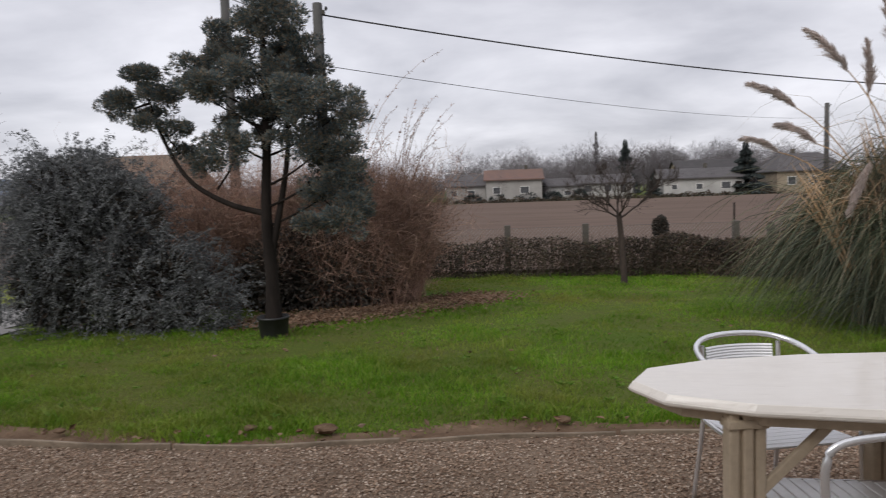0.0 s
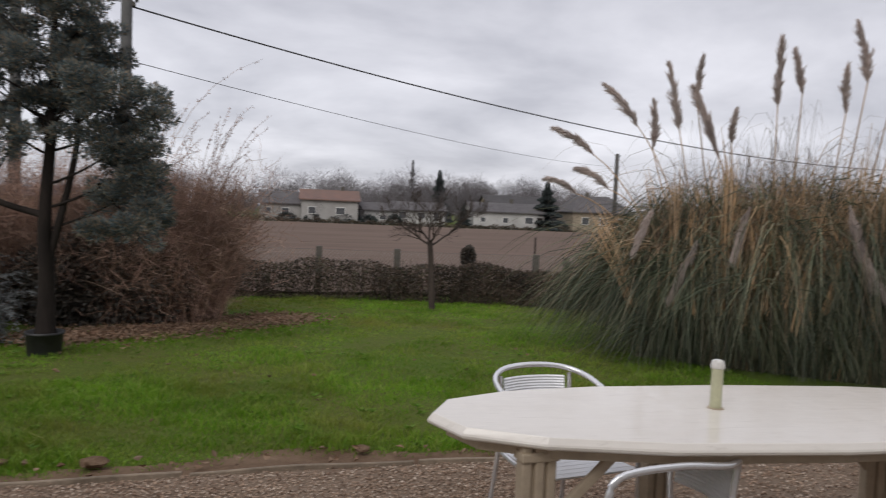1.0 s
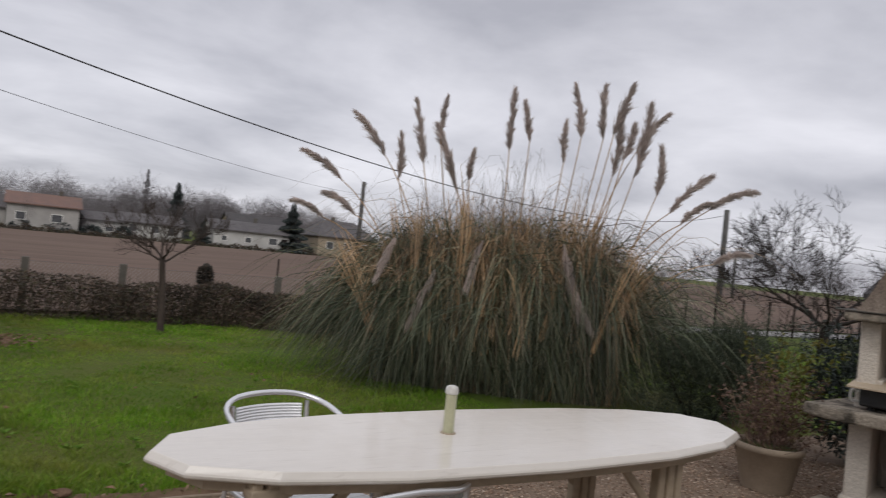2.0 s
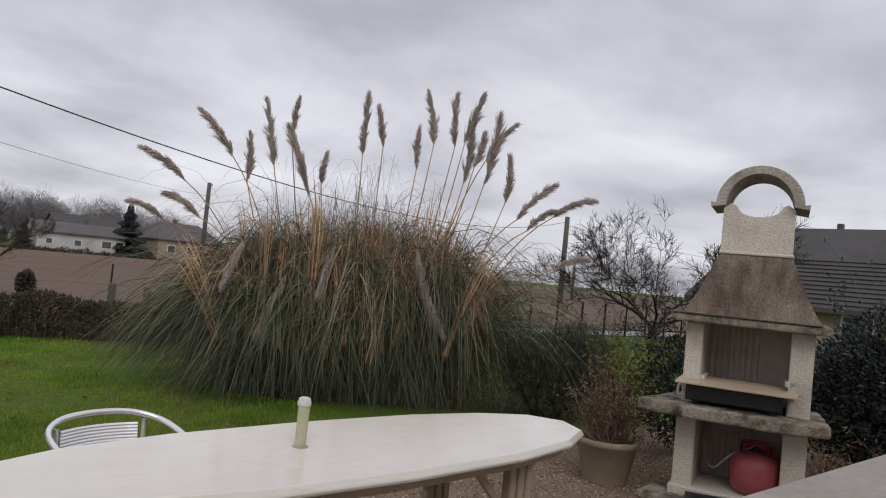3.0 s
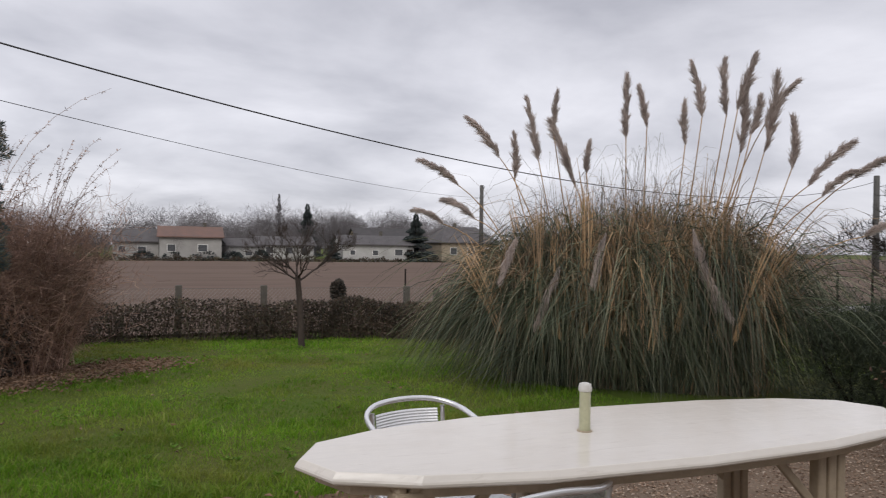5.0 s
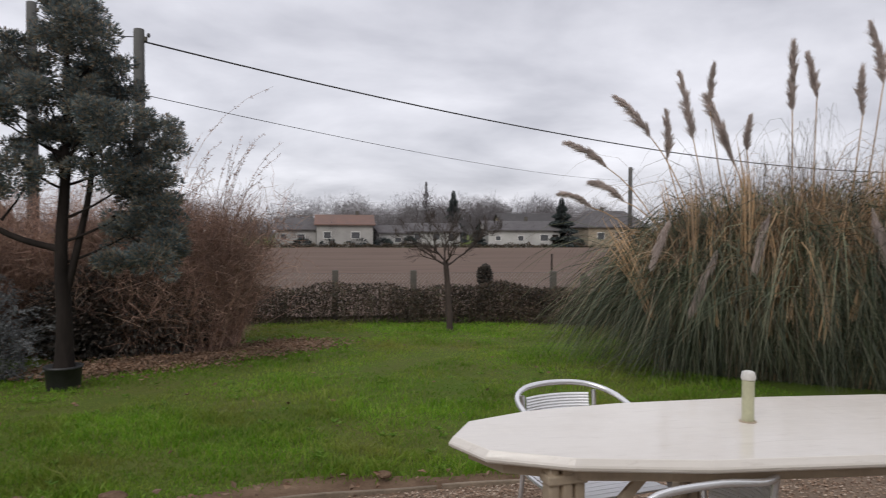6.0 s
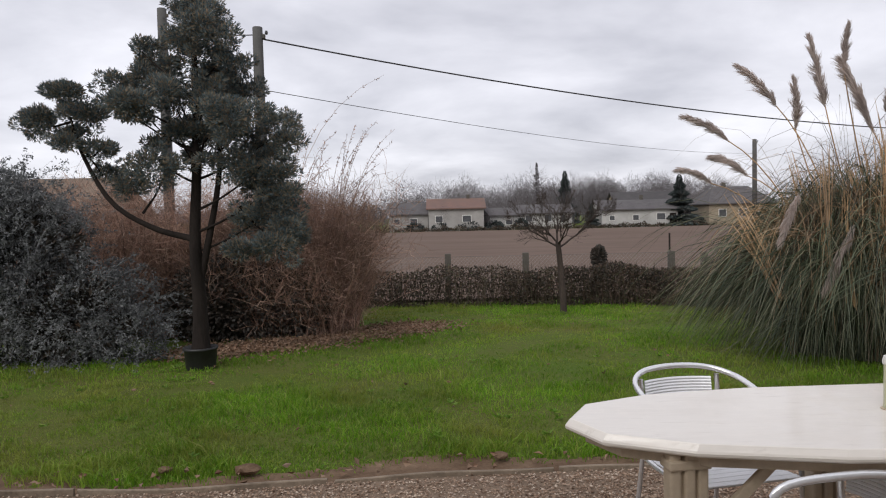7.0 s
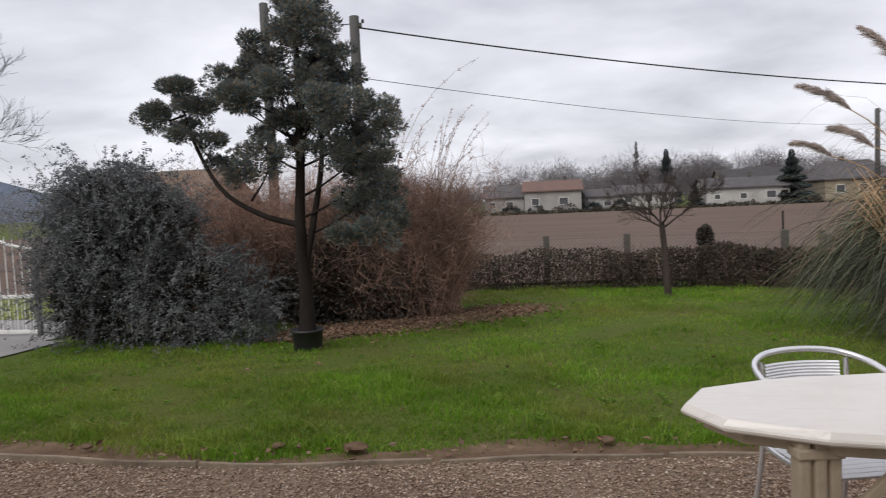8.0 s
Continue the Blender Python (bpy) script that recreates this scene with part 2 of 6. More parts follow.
M_LAUREL = foliage("laurel_leaves", shades((0.022, 0.033, 0.027), (0.045, 0.060, 0.050), (0.081, 0.100, 0.088)), 0.35, 1.2, 0.4)
M_YELLOWLEAF = foliage("yellow_green_leaves", shades((0.09, 0.10, 0.02), (0.17, 0.17, 0.03), (0.20, 0.16, 0.05)), 0.6, 2, 0.3, 0.2)
M_REDTWIG = foliage("reddish_pot_twigs", shades((0.09, 0.055, 0.045), (0.15, 0.09, 0.07), (0.22, 0.15, 0.10)), 0.7, 2, 0.3)
M_WHITEPAINT = surface("white_painted_metal", (0.72, 0.71, 0.68), (0.58, 0.57, 0.54), 0.5, 3, 40, 0.05, grain=0.08)
M_COPING = surface("pale_painted_coping", (0.50, 0.445, 0.39), (0.38, 0.335, 0.29), 0.7, 5, 60, 0.25, grain=0.18)
# blue of the hill is aerial haze painted as base colour
M_HILL = surface("hazy_hill", (0.16, 0.19, 0.24), (0.13, 0.155, 0.20), 1.0, 0.004, 0.03, 0.0, spec=0.0)
M_FRUITBARK = surface("grey_brown_bark", (0.085, 0.066, 0.056), (0.05, 0.04, 0.035), 0.95, 6, 60, 0.8, spec=0.15, stretch=(1, 1, 0.3))
M_STUMP = surface("grey_wood", (0.17, 0.14, 0.11), (0.10, 0.085, 0.07), 0.9, 5, 60, 0.6)


# ---- mesh helpers ----
R = np.random.default_rng(7)


def ground_z(y):
    y = np.asarray(y, float)
    return -0.03 * np.clip(y - 3.5, 0, 13.5) - 0.004 * np.clip(y - 17, 0, 95)


def unit(v):
    return v / np.maximum(np.linalg.norm(v, axis=-1, keepdims=True), 1e-9)


def mesh_of(name, verts, faces, mats, smooth=False, index=None):
    """A mesh from an array of points and an array of faces of one size."""
    me = bpy.data.meshes.new(name)
    verts, faces = np.asarray(verts, np.float32).reshape(-1, 3), np.asarray(faces, np.int32)
    k = faces.shape[1]
    me.vertices.add(len(verts))
    me.vertices.foreach_set("co", verts.ravel())
    me.loops.add(faces.size)
    me.loops.foreach_set("vertex_index", faces.ravel())
    me.polygons.add(len(faces))
    me.polygons.foreach_set("loop_start", np.arange(0, faces.size, k, dtype=np.int32))
    for m in mats if isinstance(mats, (list, tuple)) else [mats]:
        me.materials.append(m)
    if index is not None:
        me.polygons.foreach_set("material_index", np.asarray(index, np.int32))
    me.polygons.foreach_set("use_smooth", np.full(len(faces), smooth))
    me.update(calc_edges=True)
    return me


def thing(name, label, category, at=(0, 0, 0), turn=0.0, group="", kind=""):
    ob = new(name)
    ob.matrix_world = pose(*at, 0, 0, turn)
    ob.empty_display_size = 0.1
    return tagged(ob, label, category, group, kind)


def part(name, data, mat, parent, label="", smooth=False):
    """Links a bmesh or a mesh as one object under a thing or a part, in the parent's own space."""
    if isinstance(data, bmesh.types.BMesh):
        me = bpy.data.meshes.new(name)
        data.to_mesh(me)
        data.free()
        me.materials.append(mat)
        for p in me.polygons:
            p.use_smooth = smooth
    else:
        me = data
    ob = new(name, me)
    ob.parent = parent
    return tagged(ob, label)


def box(size, at=(0, 0, 0), turn=(0, 0, 0), bevel=0.0, bm=None, segs=2):
    """A box in a bmesh, its edges rounded."""
    b = bmesh.new()
    bmesh.ops.create_cube(b, size=1.0, matrix=Matrix.Diagonal((*size, 1)))
    if bevel:
        bmesh.ops.bevel(b, geom=b.edges[:], offset=bevel, segments=segs, affect="EDGES", profile=0.5)
    b.transform(pose(*at, *turn))
    if bm is None:
        return b
    tmp = bpy.data.meshes.new("tmp")
    b.to_mesh(tmp)
    b.free()
    bm.from_mesh(tmp)
    bpy.data.meshes.remove(tmp)
    return bm


def lathe(profile, sides=24, at=(0, 0, 0)):
    """A turned form from pairs of radius and height."""
    b = bmesh.new()
    rings = []
    for r, z in profile:
        rings.append([b.verts.new((at[0] + r * math.cos(a), at[1] + r * math.sin(a), at[2] + z)) for a in (2 * math.pi * k / sides for k in range(sides))])
    for lo, hi in zip(rings, rings[1:]):
        for k in range(sides):
            b.faces.new((lo[k], lo[(k + 1) % sides], hi[(k + 1) % sides], hi[k]))
    b.faces.new(rings[0][::-1])
    b.faces.new(rings[-1])
    return b


def spline(points, count):
    """Points along a smooth curve through the given ones."""
    p = np.asarray(points, float)
    p = np.vstack([2 * p[0] - p[1], p, 2 * p[-1] - p[-2]])
    s = np.linspace(0, len(p) - 3 - 1e-6, count)
    i = s.astype(int)
    f = (s - i)[:, None]
    a, b, c, d = p[i], p[i + 1], p[i + 2], p[i + 3]
    return 0.5 * (2 * b + (c - a) * f + (2 * a - 5 * b + 4 * c - d) * f**2 + (3 * b - a - 3 * c + d) * f**3)


def tubes(lines, sides=6):
    """Points and faces of tapered tubes along lines of (points, radii)."""
    vs, fs, base = [], [], 0
    ang = np.arange(sides) * 2 * np.pi / sides
    for pts, rad in lines:
        pts = np.asarray(pts, float)
        k = len(pts)
        rad = np.broadcast_to(np.asarray(rad, float), (k,))
        t = unit(np.gradient(pts, axis=0))
        ref = np.where(np.abs(t[:, 2:3]) > 0.95, [[1.0, 0, 0]], [[0, 0, 1.0]])
        u = unit(np.cross(t, ref))
        for i in range(1, k):
            if u[i] @ u[i - 1] < 0:
                u[i] = -u[i]
        w = np.cross(t, u)
        ring = pts[:, None] + rad[:, None, None] * (np.cos(ang)[None, :, None] * u[:, None] + np.sin(ang)[None, :, None] * w[:, None])
        vs.append(ring.reshape(-1, 3))
        a = base + np.arange(k - 1)[:, None] * sides + np.arange(sides)[None]
        b = base + np.arange(k - 1)[:, None] * sides + (np.arange(sides)[None] + 1) % sides
        fs.append(np.stack([a, b, b + sides, a + sides], -1).reshape(-1, 4))
        for cap in (base, base + (k - 1) * sides):
            for q in range(0, sides - 2, 2):
                fs.append(np.array([[cap, cap + q + 1, cap + q + 2, cap + (q + 3) % sides if q + 3 <= sides else cap]]) if q + 3 <= sides else np.zeros((0, 4), int))
        base += k * sides
    return np.concatenate(vs), np.concatenate([f for f in fs if len(f)])


def tube_mesh(name, lines, mat, sides=6):
    v, f = tubes(lines, sides)
    return mesh_of(name, v, f, mat, True)


def ribbons(paths, widths, side=None):
    """Flat strips along many paths at once: paths (n, k, 3), widths (n, k)."""
    n, k, _ = paths.shape
    t = unit(np.gradient(paths, axis=1))
    if side is None:
        side = R.normal(size=(n, 1, 3))
    s = unit(np.cross(t, np.broadcast_to(side, t.shape)))
    e = s * widths[..., None] * 0.5
    v = np.stack([paths - e, paths + e], 2).reshape(-1, 3)
    i = (np.arange(n)[:, None] * k + np.arange(k - 1)[None]) * 2
    return v, np.stack([i, i + 1, i + 3, i + 2], -1).reshape(-1, 4)


def leaves(p, d, length, width, fold=0.25):
    """One pointed leaf for each place p, along d."""
    d = unit(d)
    s = unit(np.cross(d, R.normal(size=d.shape)))
    nrm = np.cross(d, s)
    length, width = np.broadcast_to(length, len(p))[:, None], np.broadcast_to(width, len(p))[:, None]
    mid = p + d * length * 0.45 + nrm * width * fold
    v = np.stack([p, mid - s * width / 2, p + d * length, mid + s * width / 2], 1).reshape(-1, 3)
    return v, np.arange(len(v)).reshape(-1, 4)


def merged(*sets):
    vs, fs, base = [], [], 0
    for v, f in sets:
        vs.append(v)
        fs.append(f + base)
        base += len(v)
    return np.concatenate(vs), np.concatenate(fs)


def bez(a, b, c, k):
    s = np.linspace(0, 1, k)[None, :, None]
    return (1 - s) ** 2 * a[:, None] + 2 * s * (1 - s) * b[:, None] + s**2 * c[:, None]


def in_blob(n, centre, radius, shell=0.0):
    """Random places in an ellipsoid; shell: how much of the middle is left empty."""
    d = unit(R.normal(size=(n, 3)))
    r = (shell**3 + (1 - shell**3) * R.random(n)) ** (1 / 3)
    return np.asarray(centre) + d * r[:, None] * np.asarray(radius), d


def grow(start, heading, length, radius, level, out, spread=0.7, up=0.12, kids=5, shrink=0.62, bend=0.18, seed=None, thin=0.0):
    """A branch and its branches, as lines of (points, radii)."""
    rnd = seed or random
    k = 6 if level > 1 else 4
    pts, d, p = [Vector(start)], Vector(heading).normalized(), Vector(start)
    for _ in range(k):
        d = (d + Vector([rnd.uniform(-bend, bend) for _ in range(3)]) + Vector((0, 0, up * 0.4))).normalized()
        p = p + d * length / k
        pts.append(p.copy())
    rad = np.linspace(radius, radius * 0.45, k + 1)
    out.append((np.array([tuple(q) for q in pts]), rad))
    if level == 0:
        return
    for c in range(kids):
        at = rnd.uniform(0.35, 1.0) if c < kids - 1 else 1.0
        i = min(k, int(at * k))
        axis = Vector([rnd.uniform(-1, 1) for _ in range(3)])
        h = (pts[i] - pts[i - 1]).normalized() if i else d
        h = (h + axis.normalized() * spread + Vector((0, 0, up))).normalized()
        grow(pts[i], h, length * shrink * rnd.uniform(0.7, 1.15), max(thin, float(rad[i]) * 0.62), level - 1, out, spread, up, kids, shrink, bend, rnd, thin)


# ---- the ground ----
def sheet(name, xs, ys, mat, lift=0.0, rough=0.0, inside=None):
    """A sheet that lies on the ground, from rows of x and y; inside(x, y) says which cells it has."""
    gx, gy = np.meshgrid(xs, ys)
    gz = ground_z(gy) + lift
    if rough:
        gz = gz + rough * np.array([[noise.noise((x * 1.3, y * 1.3, 0.0)) for x in xs] for y in ys])
    v = np.stack([gx, gy, gz], -1).reshape(-1, 3)
    nx = len(xs)
    i = (np.arange(len(ys) - 1)[:, None] * nx + np.arange(nx - 1)[None]).ravel()
    f = np.stack([i, i + 1, i + nx + 1, i + nx], -1)
    if inside:
        c = v[f].mean(1)
        f = f[inside(c[:, 0], c[:, 1])]
    return mesh_of(name, v, f, mat, True)


def edge_y(x):
    """Where the gravel meets the lawn."""
    return np.interp(x, [-5, -3.5, -2.9, -2, -1.4, -0.85, -0.3, 0.5, 1.1, 2.2, 3.4, 4.4, 5.4, 7.0], [4.75, 4.35, 4.22, 4.11, 4.085, 4.13, 4.2, 4.26, 4.31, 4.4, 4.55, 4.9, 4.9, 4.6])


far = np.concatenate([[-4000, -1500, -500, -200, -90, -45], np.arange(-24, 34.1, 1.0), [45, 70, 110, 200, 500, 1500, 4000]])
deep = np.concatenate([[-1500, -300, -60, -25], np.arange(-10, 20.1, 0.5), [24, 30, 40, 60, 85, 112, 160, 300, 800, 2000, 4500]])
ground = new("ground", sheet("ground", far, deep, M_GROUND))
tagged(ground, "green winter lawn running out to flat open country", "ground", kind="structure")

gravel = new("gravel_bed", sheet("gravel_bed", np.arange(-6, 8.01, 0.1), np.arange(-2.5, 5.01, 0.05), M_GRAVELBED, 0.012, 0.008, lambda x, y: y < edge_y(x)))
tagged(gravel, "brown pea gravel terrace beside the lawn", "gravel", kind="structure")
border = new("soil_border", sheet("soil_border", np.arange(-6, 5.0, 0.06), np.arange(3.8, 5.6, 0.03), M_SOIL, 0.009, 0.012,
             lambda x, y: (y > edge_y(x) - 0.02) & (y < edge_y(x) + 0.27 + 0.11 * np.sin(2.1 * x + 1) + 0.06 * np.sin(5.3 * x))))
tagged(border, "strip of bare brown soil along the lawn edge", "soil", kind="structure")
field = new("ploughed_field", sheet("ploughed_field", np.concatenate([np.arange(-60, 24, 2.0), np.arange(24, 300, 6.0)]), np.concatenate([np.arange(14.9, 40, 1.0), np.arange(40, 107, 4.0), np.arange(110, 320, 15.0)]), M_FIELD, 0.05, 0.05,
            lambda x, y: (y > 15.1) & ((x < 11) | (y > 18.6)) & ((y < 106) | (x > 70))))
tagged(field, "bare brown ploughed field behind the garden fence", "field", kind="structure")
meadow = new("meadow", sheet("meadow", np.arange(-60, -6.9, 1.5), np.arange(11, 60, 2.0), M_MEADOW, 0.02, 0.03, lambda x, y: x < -7.5 - 0.25 * (y - 11)))
tagged(meadow, "yellow green meadow beyond the gate", "meadow", kind="structure")
drive = new("driveway", sheet("driveway", np.arange(-12, -5.2, 0.3), np.arange(4.5, 12.6, 0.3), M_ROAD, 0.015, 0.0, lambda x, y: x < -5.75 - 0.12 * (y - 8)))
tagged(drive, "pale concrete driveway by the gate", "driveway", kind="structure")
road = new("road", sheet("road", np.arange(11, 70, 1.0), np.arange(12.5, 28, 0.35), M_ROAD, 0.03, 0.0, lambda x, y: np.abs(y - 17.3) < 1.0))
tagged(road, "pale grey lane beyond the lawn", "road", kind="structure")


# ---- garden furniture ----
def oval(a, b, n, power=2.5):
    pts = []
    for k in range(n):
        t = 2 * math.pi * k / n
        c, s = math.cos(t), math.sin(t)
        pts.append((a * math.copysign(abs(c) ** (2 / power), c), b * math.copysign(abs(s) ** (2 / power), s)))
    return pts


def prism(outline, z0, z1, bevel=0.0):
    b = bmesh.new()
    face = b.faces.new([b.verts.new((x, y, z0)) for x, y in outline])
    top = bmesh.ops.extrude_face_region(b, geom=[face])
    bmesh.ops.translate(b, verts=[v for v in top["geom"] if isinstance(v, bmesh.types.BMVert)], vec=(0, 0, z1 - z0))
    bmesh.ops.recalc_face_normals(b, faces=b.faces)
    if bevel:
        rim = [e for e in b.edges if abs(e.verts[0].co.z - e.verts[1].co.z) < 1e-5]
        bmesh.ops.bevel(b, geom=rim, offset=bevel, segments=2, affect="EDGES", profile=0.5)
    return b


def stepped(levels):
    """A faceted slab from rings of (outline, height), closed above and below."""
    b = bmesh.new()
    rings = [[b.verts.new((x, y, z)) for x, y in outline] for outline, z in levels]
    n = len(rings[0])
    for lo, hi in zip(rings, rings[1:]):
        for k in range(n):
            b.faces.new((lo[k], lo[(k + 1) % n], hi[(k + 1) % n], hi[k]))
    b.faces.new(rings[0][::-1])
    b.faces.new(rings[-1])
    bmesh.ops.recalc_face_normals(b, faces=b.faces)
    return b


def build_table():
    t = thing("garden_table", "large oval cream plastic garden table, wet and glossy", "table", (1.972, 2.715, 0), -0.5)
    rim = [(oval(1.275 - d, 0.387 - d, 16, 2.4), z) for d, z in ((0.03, 0.700), (0.010, 0.702), (0.002, 0.708), (0.0, 0.716), (0.003, 0.722), (0.016, 0.7385), (0.020, 0.7400))]
    part("tabletop", stepped(rim), M_TABLE, t, smooth=False)
    part("apron", prism(oval(1.21, 0.335, 16, 2.4), 0.662, 0.700, 0.004), M_LEG, t, "darker cream underside rim")
    for x, y, side in ((-0.96, -0.21, 1), (-0.33, 0.22, 1), (0.62, 0.19, -1), (0.68, -0.23, -1)):
        b = box((0.034, 0.055, 0.70), (-0.042, 0, 0.35), bevel=0.008)
        box((0.034, 0.055, 0.70), (0.042, 0, 0.35), bevel=0.008, bm=b)
        box((0.034, 0.062, 0.70), (0, 0, 0.35), bevel=0.008, bm=b)
        box((0.115, 0.03, 0.68), (0, 0, 0.34), bm=b)
        box((0.13, 0.07, 0.03), (0, 0, 0.665), bevel=0.006, bm=b)
        leg = part("leg", b, M_LEG, t, "fluted darker cream plastic leg")
        leg.location = (x, y, 0)
        leg.rotation_euler = (0, 0, radians(8 * side))
        br = part("brace", box((0.032, 0.022, 0.33), (0, 0, 0), bevel=0.005), M_LEG, t)
        br.location, br.rotation_euler = (x + side * 0.16, y, 0.56), (0, radians(side * 44), 0)
    return t


build_table()

tube = thing("parasol_tube", "pale green plastic parasol sleeve with white cap in the table", "tube", (1.755, 2.745, 0.741))
part("sleeve", lathe([(0.021, 0), (0.022, 0.004), (0.0205, 0.02), (0.0205, 0.14), (0.022, 0.145)], 20), M_TUBE, tube, smooth=True)
part("cap", lathe([(0.023, 0.145), (0.0245, 0.149), (0.0245, 0.160), (0.022, 0.166), (0.021, 0.172), (0.012, 0.176)], 20), M_CAP, tube, "white cap", smooth=True)
part("collar", lathe([(0.029, -0.001), (0.029, 0.002), (0.022, 0.003)], 20), M_LEG, tube)


def build_chair(at, turn, back=0.775, seat=0.0):
    """An aluminium armchair with one hoop for back and arms; it faces its own -y."""
    c = thing("garden_chair", "aluminium garden armchair with ribbed back and seat", "chair", at, turn, "chairs round the table")
    c.scale = (0.86, 0.95, 0.965)
    hoop = spline([(-0.27, -0.24, 0.46), (-0.275, -0.245, 0.60), (-0.275, -0.20, 0.665), (-0.28, -0.02, min(0.69, back - 0.03)), (-0.265, 0.15, back - 0.04), (-0.17, 0.245, back - 0.01), (0, 0.27, back),
                   (0.17, 0.245, back - 0.01), (0.265, 0.15, back - 0.04), (0.28, -0.02, min(0.69, back - 0.03)), (0.275, -0.20, 0.665), (0.275, -0.245, 0.60), (0.27, -0.24, 0.46)], 60)
    part("hoop", tube_mesh("hoop", [(hoop, 0.0125)], M_ALU, 10), M_ALU, c, "bent tube for arms and back")
    for x in (-1, 1):
        part("front_leg", tube_mesh("front_leg", [(spline([(x * 0.27, -0.24, 0.47), (x * 0.275, -0.25, 0.25), (x * 0.285, -0.27, 0.0)], 8), 0.0125)], M_ALU, 10), M_ALU, c)
        part("back_leg", tube_mesh("back_leg", [(spline([(x * 0.20, 0.215, back - 0.035), (x * 0.20, 0.20, 0.45), (x * 0.22, 0.27, 0.0)], 10), 0.0115)], M_ALU, 10), M_ALU, c)
        part("seat_rail", tube_mesh("seat_rail", [(spline([(x * 0.245, -0.25, 0.44 + seat), (x * 0.235, 0.0, 0.425 + seat), (x * 0.205, 0.21, 0.42 + seat)], 8), 0.011)], M_ALU, 8), M_ALU, c)
    part("front_bar", tube_mesh("front_bar", [(np.array([(-0.28, -0.26, 0.15), (0.28, -0.26, 0.15)]), 0.009)], M_ALU, 8), M_ALU, c)
    for k in range(11):
        y = -0.255 + k * 0.044
        half = 0.245 - 0.04 * k / 10
        s = part("seat_slat", box((2 * half, 0.038, 0.008), (0, 0, 0), bevel=0.003), M_SLAT, c)
        s.location = (0, y, 0.449 + seat - 0.025 * k / 10)
    for k in range(16):
        z = back - 0.24 + k * 0.0125
        yb = 0.205 + 0.02 * k / 15
        arc = [(0.175 * u, yb + 0.035 * (1 - u * u), z) for u in np.linspace(-1, 1, 9)]
        b = bmesh.new()
        rows = [[b.verts.new((x, y + d, z + h)) for x, y, z in arc] for d, h in ((-0.002, -0.0058), (-0.006, 0), (-0.002, 0.0058), (0.003, 0.0058), (0.003, -0.0058))]
        for lo, hi in zip(rows, rows[1:] + rows[:1]):
            for q in range(8):
                b.faces.new((lo[q], lo[q + 1], hi[q + 1], hi[q]))
        part("back_slat", b, M_SLAT, c)
    return c


build_chair((1.325, 3.18, 0), 12)
low_chair = build_chair((1.42, 2.60, 0), -85, 0.715, -0.07)
low_chair.scale = (0.86, 1.08, 0.985)


